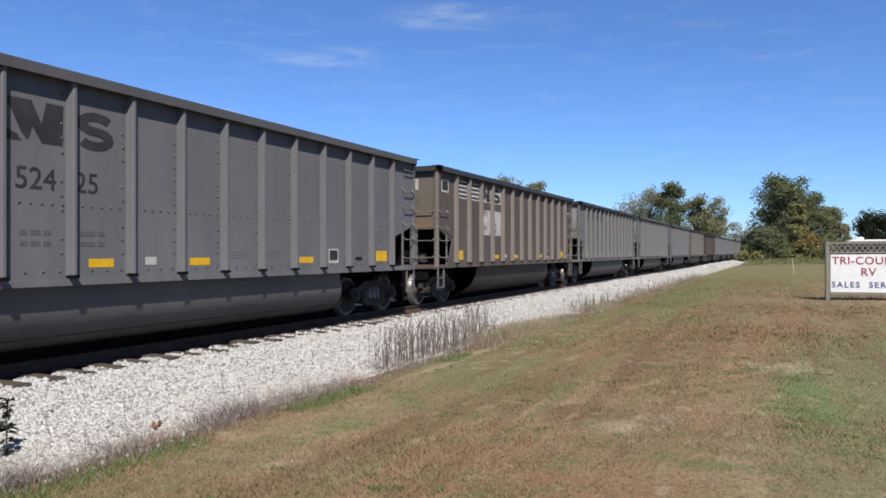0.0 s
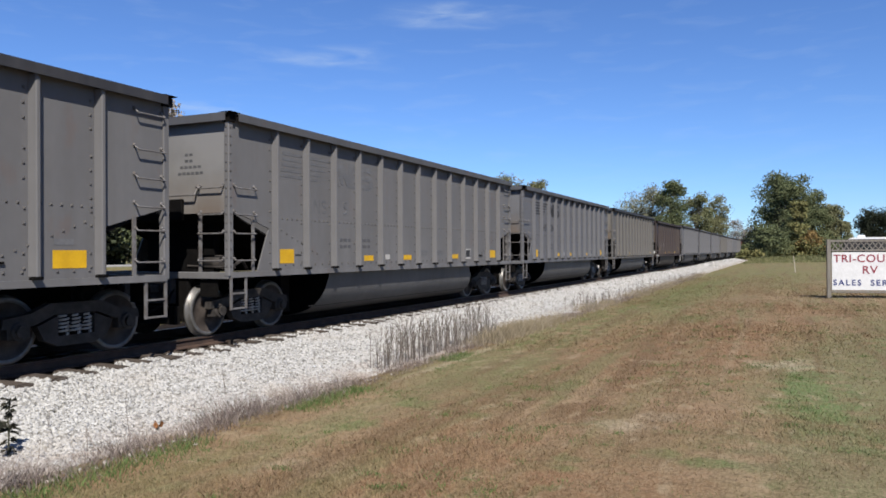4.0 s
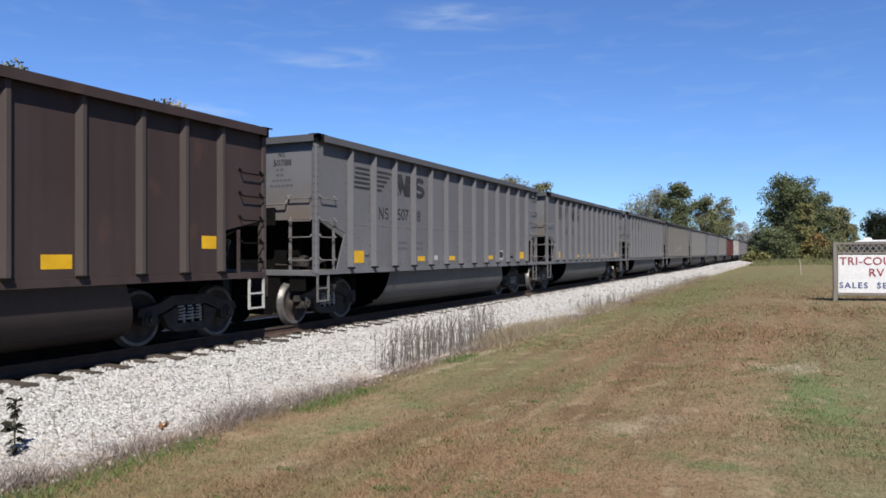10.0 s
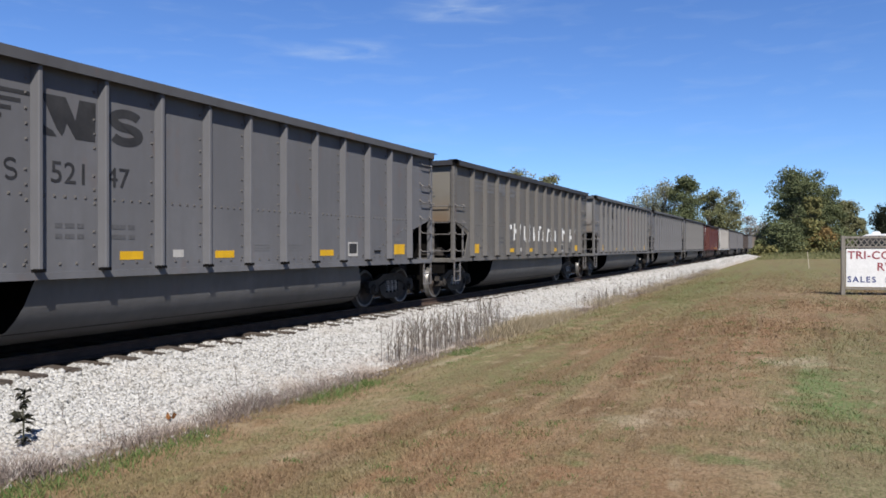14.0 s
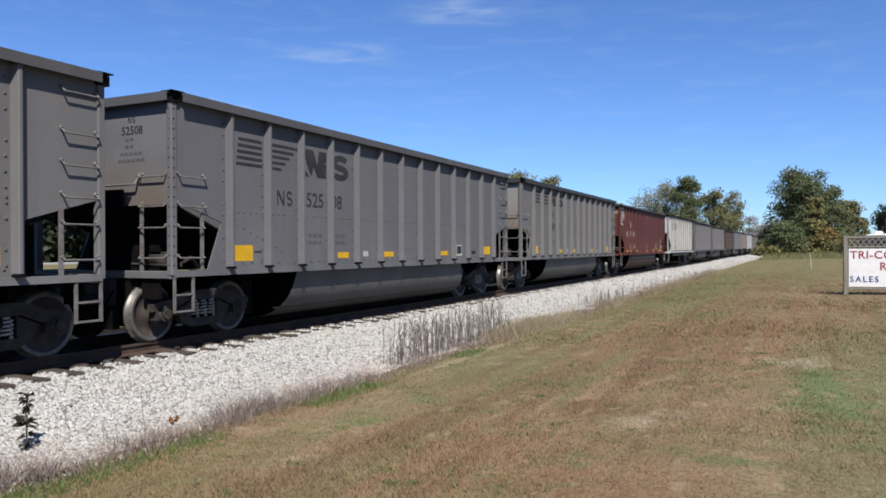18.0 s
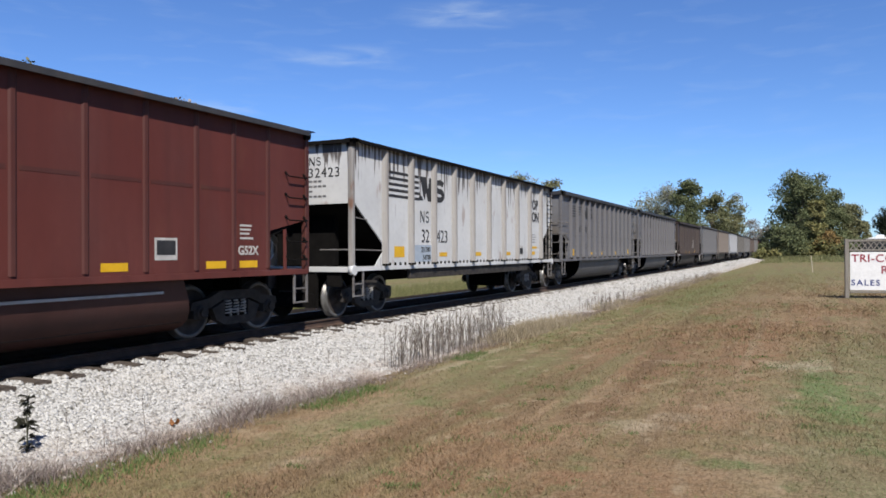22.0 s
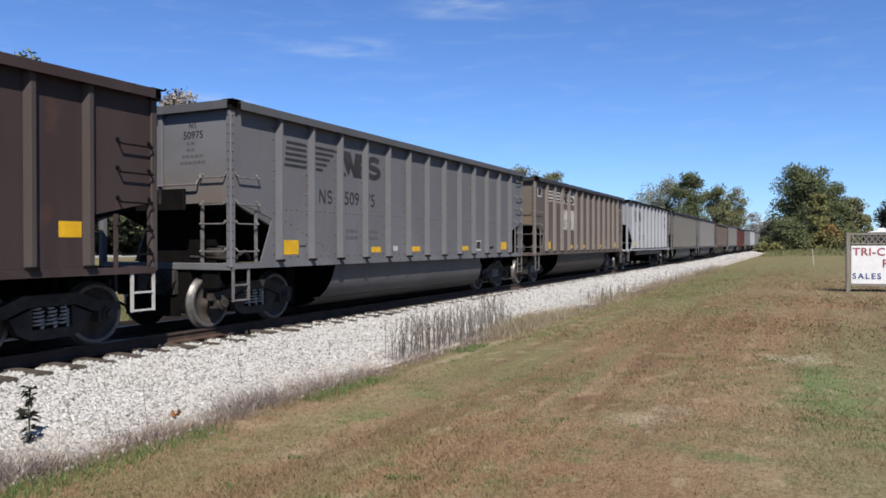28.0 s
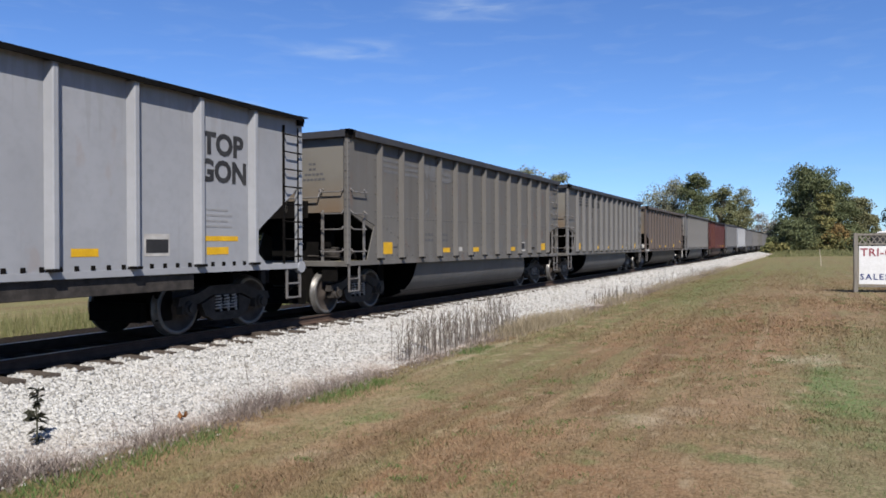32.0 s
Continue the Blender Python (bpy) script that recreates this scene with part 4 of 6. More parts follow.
def add_ladders(car):
    """Ladders and grab irons of the common grey hopper gondola."""
    y = FRONT
    # front corner, side and end face
    for face in ("side", "end"):
        bm = bmesh.new()
        for z in (1.36, 1.83):
            if face == "side":
                ring_bar(bm, (HALF + .02, y + .10, z + .03), (HALF + .02, y + .62, z + .03), (.06, 0, -.04))
            else:
                ring_bar(bm, (HALF - .10, y - .02, z + .03), (HALF - .62, y - .02, z + .03), (0, -.06, -.04))
        if face == "side":
            box(bm, HALF - .01, HALF + .02, y + .60, y + .66, FLOOR, 2.12)
        else:
            box(bm, HALF - .66, HALF - .60, y - .02, y + .01, FLOOR, 2.2)
        part("ladder", bm, GRAB, car)
        for z in (2.16, 2.62):
            bm = bmesh.new()
            if face == "side":
                ring_bar(bm, (HALF, y + .12, z + .05), (HALF, y + .66, z + .05), (.08, 0, -.06))
            else:
                ring_bar(bm, (HALF - .10, y, z + .05), (HALF - .62, y, z + .05), (0, -.08, -.06))
            part("grab_iron", bm, GRAB, car)
    bm = bmesh.new()
    ring_bar(bm, (HALF - .68, y, 2.66), (-.3, y, 2.66), (0, -.10, -.16), .018)
    part("uncoupling_rod", bm, GRAB, car)
    # black block across the lower middle of the end sheet
    bm = bmesh.new()
    box(bm, -.60, .56, y - .07, y - .005, 2.06, 2.44, .015)
    part("brake_platform", bm, BLACK, car)
    # rear corner, side face
    bm = bmesh.new()
    for z in (1.36, 1.83):
        ring_bar(bm, (HALF + .02, -y - .10, z + .03), (HALF + .02, -y - .62, z + .03), (.06, 0, -.04))
    box(bm, HALF - .01, HALF + .02, -y - .66, -y - .60, FLOOR, 2.05)
    part("ladder", bm, GRAB, car)
    for z in (2.20, 2.62, 3.04, 3.58):
        bm = bmesh.new()
        ring_bar(bm, (HALF, -y - .10, z + .04), (HALF, -y - .62, z + .04), (.09, 0, -.07))
        part("grab_iron", bm, GRAB, car)
    # brake gear in the opening
    bm = bmesh.new()
    rod(bm, (.55, y + .55, 1.32), (.95, y + .55, 1.32), .13, 12)
    rod(bm, (.2, y + .45, 1.25), (1.3, y + .45, 1.22), .02, 6)
    pipe(bm, [(1.2, y + .3, 1.16), (1.25, y + .7, 1.35), (1.1, y + 1.0, 1.2)], .03, 6)
    part("brake_gear", bm, IRON, car)


def side_plate(name, mat, car, y0, y1, z0, z1, skew=0.0, out=.004, label=""):
    bm = bmesh.new()
    prism(bm, [(y0, z0), (y1, z0), (y1 + skew, z1), (y0 + skew, z1)], 0, HALF + out - .003, HALF + out)
    return part(name, bm, mat, car, label)


def end_plate(name, mat, car, x0, x1, z0, z1, out=.004, label=""):
    bm = bmesh.new()
    box(bm, x0, x1, FRONT - out, FRONT - out + .003, z0, z1)
    return part(name, bm, mat, car, label)


def rib_y(i):
    return FRONT + .25 + i


def add_marks(car):
    """Yellow reflectors and data boxes along the lower side."""
    side_plate("reflector", YELLOW, car, rib_y(1) + .14, rib_y(1) + .62, 1.28, 1.55, label="square yellow reflector")
    side_plate("stencil_line", INK, car, rib_y(1) + .66, rib_y(1) + .86, 1.42, 1.45)
    for i, a, w in ((4, .30, .42), (6, .22, .46), (9, .22, .48)):
        side_plate("reflector", YELLOW, car, rib_y(i) + a, rib_y(i) + a + w, 1.29, 1.41)
    side_plate("reflector", YELLOW, car, rib_y(12) + .28, rib_y(12) + .80, 1.29, 1.53, label="square yellow reflector")
    side_plate("data_panel", WHITEINK, car, rib_y(10) + .26, rib_y(10) + .64, 1.27, 1.57)
    side_plate("data_panel", INK, car, rib_y(10) + .30, rib_y(10) + .60, 1.33, 1.54, out=.008)
    side_plate("data_panel", WHITEINK, car, rib_y(5) + .30, rib_y(5) + .52, 1.31, 1.43)
    for i in (7, 8):
        for z in (1.50, 1.45, 1.40):
            side_plate("stencil_line", PALEINK, car, rib_y(i) + .2, rib_y(i) + .62, z, z + .02)
    side_plate("stencil_line", PALEINK, car, rib_y(12) + .3, rib_y(12) + .6, 1.60, 1.68)
    bm = bmesh.new()
    box(bm, HALF, HALF + .03, rib_y(11) + .35, rib_y(11) + .6, 1.36, 1.39)
    part("side_bracket", bm, BLACK, car)
    for i, a, words in ((3, .28, (.10, .14, .10)), (4, .16, (.24, .12))):
        for z in (1.72, 1.58):
            bm = bmesh.new()
            y = rib_y(i) + a
            for w in words:
                box(bm, HALF + .001, HALF + .004, y, y + w, z, z + .062)
                y += w + .045
            part("capacity_line", bm, SMUDGE, car)
    for z, w in ((3.20, .30), (3.09, .30), (2.98, .52), (2.87, .62)):
        bm = bmesh.new()
        for k in range(int(w / .1)):
            box(bm, .72 - w / 2 + .1 * k, .72 - w / 2 + .1 * k + .075, FRONT - .004, FRONT - .001, z, z + .045)
        part("stencil_line", bm, SMUDGE, car)


RIBS13 = [1.25 + k for k in range(13)]
NOTCH = [(0, 2.18), (.45, 2.12), (1.10, 1.93), (.76, FLOOR)]


def hopper_gondola(paint, ribs, label):
    car = new("coal_gondola")
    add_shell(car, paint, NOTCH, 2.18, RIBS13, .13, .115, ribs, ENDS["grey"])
    add_frame(car, paint)
    add_tub(car, paint)
    add_ladders(car)
    for s in (1, -1):
        add_step(car, s, GRAB)
    add_rivets(car, RIBS13, RIVET)
    add_marks(car)
    add_trucks(car)
    return tagged(car, label, "freight car", "coal train cars")


BROWN_RIBS = [1.23, 2.14, 3.07, 4.07, 5.09, 6.16, 7.24, 8.38, 9.51, 10.59, 11.61, 12.48, 13.32]
RED_RIBS = [1.31, 2.24, 3.13, 4.12, 5.15, 6.06, 6.97, 7.90, 8.83, 9.86, 10.89, 11.91, 12.78, 13.68]


def plain_gondola(paint, label, ribs, rib_paint, ends, rail, top):
    """The older brown or red cars, without side ladders at the front."""
    car = new("coal_gondola")
    add_shell(car, paint, [(0, 2.10), (.30, 2.06), (1.05, 1.72), (1.08, 1.30), (.92, FLOOR)], 2.12, ribs, .17, .085, rib_paint, ends, rail, top, .14 if ends else .09, flush=99 if ends else 4)
    add_frame(car, paint)
    add_tub(car, paint, 2.98 if ends else 3.08)
    bm = bmesh.new()
    pipe(bm, [(HALF, FRONT + .05, 1.48), (HALF, FRONT + 1.1, 1.48)], .016, 6)
    pipe(bm, [(HALF, FRONT, 1.48), (-HALF, FRONT, 1.48)], .016, 6)
    part("hand_rail", bm, GRAB, car)
    bm = bmesh.new()
    ring_bar(bm, (HALF, FRONT + .12, 2.3), (HALF, FRONT + .7, 2.3), (.08, 0, -.1))
    part("grab_iron", bm, paint, car)
    for z in (1.36, 1.7, 2.1, 2.52, 2.92):
        bm = bmesh.new()
        ring_bar(bm, (HALF, -FRONT - .10, z + .04), (HALF, -FRONT - .66, z + .04), (.09, 0, -.07))
        part("grab_iron", bm, BLACK, car)
    bm = bmesh.new()
    box(bm, HALF - .01, HALF + .02, -FRONT - .72, -FRONT - .66, FLOOR, 1.9)
    part("ladder", bm, paint, car)
    # black outline standing on the lower part of the end sheet
    bm = bmesh.new()
    prism(bm, [(-1.1, 2.06), (.30, 2.06), (.34, 2.40), (.42, 2.62), (.10, 2.56), (-1.1, 2.60)], 1, FRONT - .06, FRONT - .005)
    part("brake_housing", bm, BLACK, car)
    bm = bmesh.new()
    rod(bm, (.75, FRONT + .45, 1.36), (1.3, FRONT + .62, 1.36), .15, 14)
    rod(bm, (1.3, FRONT + .62, 1.36), (1.42, FRONT + .66, 1.36), .10, 14, .03)
    part("brake_cylinder", bm, WHITEINK if ends else IRON, car)
    bm = bmesh.new()
    rod(bm, (HALF - .02, FRONT + .02, 1.08), (HALF + .07, FRONT + .02, 1.08), .13, 14)
    part("corner_casting", bm, GRAB if ends else rib_paint, car)
    if ends:
        bm = bmesh.new()
        box(bm, HALF - .05, HALF + .055, FRONT + .15, FRONT + .95, 1.06, 1.17, .01)
        part("sill_plate", bm, WHITEINK, car, "sill plate splashed with white")
    else:
        bm = bmesh.new()
        box(bm, 1.38, 1.425, FRONT + 3.4, -FRONT - 3.5, .84, .88)
        part("tub_ledge", bm, WHITEINK, car, "pale ledge along the belly")
    for s in (1, -1):
        add_step(car, s, WHITEINK if s < 0 and ends else GRAB)
    for a, z in ((1.55, 1.70), (4.45, 1.41), (6.6, 1.41), (10.0, 1.48), (12.88, 1.70)) if ends else ((1.55, 1.33), (2.45, 1.35), (4.4, 1.33), (7.7, 1.33), (10.1, 1.33), (12.12, 1.33), (12.92, 1.33)):
        side_plate("reflector", YELLOW, car, FRONT + a, FRONT + a + (.34 if ends and z > 1.5 else .46), 1.57 if ends and z > 1.5 else 1.29 if ends else 1.21, z + (.08 if ends and z > 1.5 else 0))
    add_trucks(car, 1.30 if ends else 1.44)
    return tagged(car, label, "freight car", "coal train cars")


RIBS10 = [1.36 + 1.275 * k for k in range(10)]


def flat_gondola(paint, label):
    """High-sided flat-bottomed gondola with open space under its floor."""
    car = new("coal_gondola")
    add_shell(car, paint, [(0, 2.62), (.35, 2.35), (1.05, 1.86), (1.36, 1.62), (1.36, 1.50), (.95, FLOOR)], 2.52, RIBS10, .18, .12, paint, None, BLACK, TOP, .08, False)
    add_frame(car, paint)
    for side in (1, -1):
        bm = bmesh.new()
        box(bm, *sorted((side * (HALF - .12), side * (HALF - .02))), FRONT + 2.7, -FRONT - 2.7, .80, FLOOR - .07, .01)
        part("floor_beam", bm, IRON, car)
    bm = bmesh.new()
    for k in range(46):
        y = FRONT + 1.6 + k * .25
        box(bm, HALF + .002, HALF + .03, y, y + .05, FLOOR + .02, FLOOR + .09)
    tagged(part("sill_clip", bm, BLACK, car), kind="stuff")
    for s in (1, -1):
        bm = bmesh.new()
        rod(bm, (HALF - .05, s * (FRONT + .02), 1.08), (HALF + .06, s * (FRONT + .02), 1.08), .11, 14)
        part("corner_casting", bm, paint, car)
        add_step(car, s, GRAB)
    bm = bmesh.new()
    pipe(bm, [(HALF, FRONT + .05, 1.52), (HALF, FRONT + 1.3, 1.50)], .016, 6)
    pipe(bm, [(HALF, FRONT - .02, 1.52), (HALF - .8, FRONT - .02, 1.52)], .016, 6)
    pipe(bm, [(HALF, FRONT + .08, 2.22), (HALF, FRONT + .62, 2.18)], .016, 6)
    part("hand_rail", bm, GRAB, car)
    bm = bmesh.new()
    for z in np.arange(1.3, 3.6, .32):
        ring_bar(bm, (HALF, -FRONT - .06, z), (HALF, -FRONT - .5, z), (.09, 0, -.02))
    for a in (.06, .5):
        box(bm, HALF, HALF + .03, -FRONT - a - .02, -FRONT - a + .02, FLOOR, TOP - .2)
    part("ladder", bm, BLACK, car)
    for a, w, h in ((1.85, .5, .26), (4.3, .48, .11), (6.75, .44, .11), (9.3, .42, .11), (11.75, .5, .12)):
        side_plate("reflector", YELLOW, car, FRONT + a, FRONT + a + w, 1.34, 1.34 + h)
    side_plate("data_panel", WHITEINK, car, FRONT + 10.50, FRONT + 10.98, 1.33, 1.66)
    side_plate("data_panel", INK, car, FRONT + 10.53, FRONT + 10.95, 1.38, 1.58, out=.008)
    add_trucks(car, 1.44)
    return tagged(car, label, "freight car", "coal train cars")


def stripes(car, y0, y1, z0, z1, n, mat, taper=0.0, slant=0.0):
    h = (z1 - z0) / (2 * n - 1)
    for k in range(n):
        z = z1 - (2 * k + 1) * h
        side_plate("logo_stripe", mat, car, y0 + slant * k / n, y1 - taper * k / n, z, z + h)


def bend(cx, cy, rx, ry, a0, a1, n=9):
    return [(cx + rx * math.cos(radians(a0 + (a1 - a0) * k / n)), cy + ry * math.sin(radians(a0 + (a1 - a0) * k / n))) for k in range(n + 1)]


def ribbon(path, half):
    """The outline of a band of that half width along a path."""
    left, right = [], []
    for k, p in enumerate(path):
        q, r = path[max(k - 1, 0)], path[min(k + 1, len(path) - 1)]
        dx, dy = r[0] - q[0], r[1] - q[1]
        n = math.hypot(dx, dy)
        left.append((p[0] - dy / n * half, p[1] + dx / n * half))
        right.append((p[0] + dy / n * half, p[1] - dx / n * half))
    return left + right[::-1]


def double_bend(half):
    """A band that curls over to one side and back under, in a unit square."""
    r = (1 - 2 * half) / 4
    return ribbon(bend(.5, 1 - half - r, .5 - half, r, 28, 265, 14) + bend(.5, half + r, .5 - half, r, 85, -152, 14), half)


HEAD = [[(-.06, 1), (.40, 1), (.60, .46), (.66, 1), (.98, 1), (1.0, 0), (.62, 0), (.44, .38), (.40, .14), (.36, .04), (.26, .20), (.16, .46), (.06, .74)], [(-.06, 0), (.27, 0), (.19, .14), (.05, .22), (-.04, .36)]]
CURL = [double_bend(.12)]
PLAIN = [[(0, 0), (.15, 0), (.15, .72), (.80, 0), (1, 0), (1, 1), (.85, 1), (.85, .28), (.20, 1), (0, 1)]]
THIN = [double_bend(.075)]


def shape_on_side(name, outlines, car, y0, z0, w, h, mat, skew=0.0, out=.004):
    bm = bmesh.new()
    for pts in outlines:
        prism(bm, [(y0 + u * w + skew * v * h, z0 + v * h) for u, v in pts], 0, HALF + out - .003, HALF + out)
    return part(name, bm, mat, car)


def emblem(car, y0, z0, z1, w, mat, gap=1.0, skew=.12, w2=None):
    """The two blocky dark shapes of the railway's emblem."""
    for pts in (HEAD, CURL):
        shape_on_side("emblem", pts, car, y0, z0, w, z1 - z0, mat, skew)
        y0 += gap
        w = w2 or w


def mark_beth(car, a, b, ink, end_ink=None):
    stripes(car, rib_y(1) + .26, rib_y(2) - .12, 2.93, 3.41, 5, ink, slant=-.08)
    stripes(car, rib_y(2) + .09, rib_y(3) - .07, 2.93, 3.41, 5, ink, taper=.62)
    emblem(car, rib_y(3) + .09, 2.90, 3.43, .80, ink, 1.0, .05, .62)
    car_number(car, rib_y(2) + .56, rib_y(3) + .50, rib_y(4) + .27, 2.43, .28, a, b, ink)


def car_number(car, y_mark, y_a, y_b, z, size, a, b, ink, bars=True):
    if bars:
        initials(car, y_mark, z, size, ink)
    write("car_number", a, size, ink, car, (HALF + .004, y_a, z), SIDE_TURN)
    if b:
        write("car_number", b, size, ink, car, (HALF + .004, y_b, z), SIDE_TURN)


def initials(car, y, z, size, ink):
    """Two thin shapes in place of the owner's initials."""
    shape_on_side("initial", PLAIN, car, y - .90 * size, z - size / 2, .76 * size, size, ink)
    shape_on_side("initial", THIN, car, y + .10 * size, z - size / 2, .62 * size, size, ink)


def end_initials(car, x, z, size, ink):
    bm = bmesh.new()
    for pts, a, w in ((PLAIN[0], -.90, .76), (THIN[0], .10, .62)):
        prism(bm, [(x + (a + u * w) * size, z + (v - .5) * size) for u, v in pts], 1, FRONT - .004, FRONT - .001)
    part("initial", bm, ink, car)


def mark_block(car, a, b, ink, patch=False):
    if patch:
        for i in (1, 2, 3, 4):
            side_plate("paint_patch", WHITEINK, car, rib_y(i) + .10, rib_y(i + 1) - .10, 3.10, 3.62, out=.0035)
        for i in (3, 4):
            side_plate("paint_patch", WHITEINK, car, rib_y(i) + .10, rib_y(i + 1) - .10, 2.05, 2.85, out=.0035)
        side_plate("white_square", WHITEINK, car, FRONT + .30, FRONT + .80, 3.2, 3.56)
        side_plate("white_square", INK, car, FRONT + .36, FRONT + .74, 3.25, 3.51, out=.008)
        side_plate("white_square", WHITEINK, car, -FRONT - .85, -FRONT - .35, 3.2, 3.56)
        side_plate("white_square", INK, car, -FRONT - .79, -FRONT - .41, 3.25, 3.51, out=.008)
        end_plate("paint_patch", WHITEINK, car, .50, .98, 3.25, 3.55)
    for i in (1, 2):
        stripes(car, rib_y(i) + .12, rib_y(i + 1) - .12, 3.14, 3.58, 4, ink)
    for i, k in ((3, 0), (4, 1)):
        emblem_half(car, rib_y(i) + .14, 3.12, 3.60, .70, ink, k)
    car_number(car, rib_y(3) + .45, rib_y(3) + .42, rib_y(4) + .29, 2.30, .27, a, b, ink, False)
    initials(car, rib_y(3) + .44, 2.78, .26, ink)


def emblem_half(car, y0, z0, z1, w, mat, which):
    shape_on_side("emblem", (HEAD, CURL)[which], car, y0, z0, w, z1 - z0, mat, .03, .006)


def mark_flat(car, a, b, ink, end_text):
    y1 = FRONT + 1.39
    stripes(car, y1 + .10, y1 + 1.20, 2.76, 3.38, 5, ink)
    stripes(car, y1 + 1.40, y1 + 1.74, 2.76, 3.38, 5, ink)
    emblem(car, y1 + 1.78, 2.77, 3.38, .74, ink, .80, .08, .64)
    initials(car, y1 + 2.08, 2.36, .30, ink)
    write("car_number", a, .33, ink, car, (HALF + .004, y1 + 2.09, 1.855), SIDE_TURN)
    write("car_number", b, .33, ink, car, (HALF + .004, y1 + 3.09, 1.855), SIDE_TURN)
    y8 = FRONT + RIBS10[8]
    write("side_writing", "TOP", .34, ink, car, (HALF + .004, y8 + .58, 3.12), SIDE_TURN, .018)
    write("side_writing", "GON", .34, ink, car, (HALF + .004, y8 + .58, 2.68), SIDE_TURN, .018)
    write("end_writing", end_text, .21, ink, car, (.84, FRONT - .004, 3.20), END_TURN, spread=1.15)
    end_initials(car, .62, 3.46, .19, ink)
    for z, w in ((3.00, .36), (2.89, .58), (2.78, .22), (2.67, .56)):
        for k in range(int(w / .12)):
            end_plate("stencil_line", PALEINK, car, .44 + .12 * k, .53 + .12 * k, z, z + .045)
    if a == "32":
        side_plate("paint_patch", PALEBLUE, car, y1 + 1.42, y1 + 2.50, 1.22, 1.64, out=.0035, label="pale blue repainted patch")
        write("stencil", "231300", .12, INK, car, (HALF + .005, y1 + 2.10, 1.52), SIDE_TURN, .004)
        write("stencil", "54700", .12, INK, car, (HALF + .005, y1 + 2.16, 1.32), SIDE_TURN, .004)
    else:
        for z in (1.62, 1.48):
            side_plate("capacity_line", STENCIL, car, y1 + 1.80, y1 + 2.30, z, z + .035)
    for k in range(4):
        side_plate("stencil_line", STENCIL, car, FRONT + RIBS10[8] + .18, FRONT + RIBS10[8] + .78 - .1 * (k % 2), 1.78 + .09 * k, 1.81 + .09 * k)
    side_plate("reflector", YELLOW, car, FRONT + RIBS10[8] + .12, FRONT + RIBS10[8] + .92, 1.56, 1.64)


def scrawl(car, y0, y1, z0, z1, mat, n, seed):
    """Illegible spray-painted strokes, as bars."""
    rnd = random.Random(seed)
    for k in range(n):
        y = y0 + (y1 - y0) * (k + .5) / n
        w = (y1 - y0) / n
        side_plate("graffiti_stroke", mat, car, y - w * .35, y - w * .12, z0 + rnd.uniform(0, .1), z1 - rnd.uniform(0, .3), rnd.uniform(-.08, .12), .006)
        if rnd.random() < .7:
            z = rnd.uniform(z0, z1 - .2)
            side_plate("graffiti_stroke", mat, car, y - w * .12, y + w * .3, z, z + .14, rnd.uniform(-.05, .05), .006)


PALEBLUE = simple("pale_blue_patch_paint", (0.25, 0.29, 0.34), (0.21, 0.25, 0.30), 5.0, 0.7, rise=0)
STENCIL = simple("worn_grey_stencil", (0.15, 0.15, 0.155), (0.19, 0.19, 0.195), 6.0, 0.7, rise=0)
PRIMER = simple("tan_primer_patch", (0.20, 0.10, 0.065), (0.17, 0.075, 0.05), 5.0, 0.8, rise=0)
GRAFFITI = simple("white_spray_paint", (0.62, 0.62, 0.60), (0.50, 0.50, 0.49), 4.0, 0.8, rise=0)
PINK = simple("faded_red_spray", (0.118, 0.084, 0.085), (0.106, 0.094, 0.095), 1.5, 0.8, rise=0)

# body style, paint, rib paint, marking, number in its two halves, length over couplers
L = 15.94
CARS = [
    ("beth", "grey", "grey", "524", "25"), ("block", "rusty", "ribs", "461", "02"), ("block", "light", "light", "488", "71"), ("beth", "light", "light", "", ""),
    ("beth", "grey", "grey", "526", "97"), ("block", "beige", "beige", "497", "86"), ("plain", "brown", "brownribs", "10", "449"), ("beth", "grey", "grey", "507", "88"),
    ("beth", "grey", "grey", "521", "37"), ("beth", "grey", "grey", "521", "47"), ("block", "beige", "beige", "", ""), ("beth", "light", "light", "507", "22"),
    ("beth", "grey", "grey", "525", "08"), ("block", "light", "light", "480", "77"), ("red", "red", "redribs", "50", "75"), ("flat", "white", "whiteribs", "32", "423"),
    ("beth", "dark", "dark", "510", "02"), ("beth", "dark", "dark", "508", "74"), ("plain", "brown", "brownribs", "", ""), ("beth", "grey", "grey", "509", "75"),
    ("block", "rusty", "ribs", "462", "80"), ("flat", "silver", "silver", "42", "504"), ("block", "beige", "beige", "", ""), ("block", "beige", "greyribs", "", ""),
    ("plain", "rusty", "rusty", "", ""), ("beth", "light", "light", "", ""), ("red", "red", "redribs", "", ""), ("beth", "grey", "grey", "", ""),
    ("flat", "silver", "silver", "", ""), ("beth", "grey", "grey", "", ""), ("beth", "light", "light", "", ""), ("block", "beige", "beige", "", ""),
    ("beth", "grey", "grey", "", ""), ("beth", "grey", "grey", "", ""),
]
BODIES = {"plain": 14.46, "red": 14.85, "flat": 14.2}
NOSE = {"plain": .12, "white": .24, "silver": .02, 11: .16}
LONG = {"beth": 15.94, "block": 15.94, "plain": 16.24, "red": 16.24, "flat": 15.85}
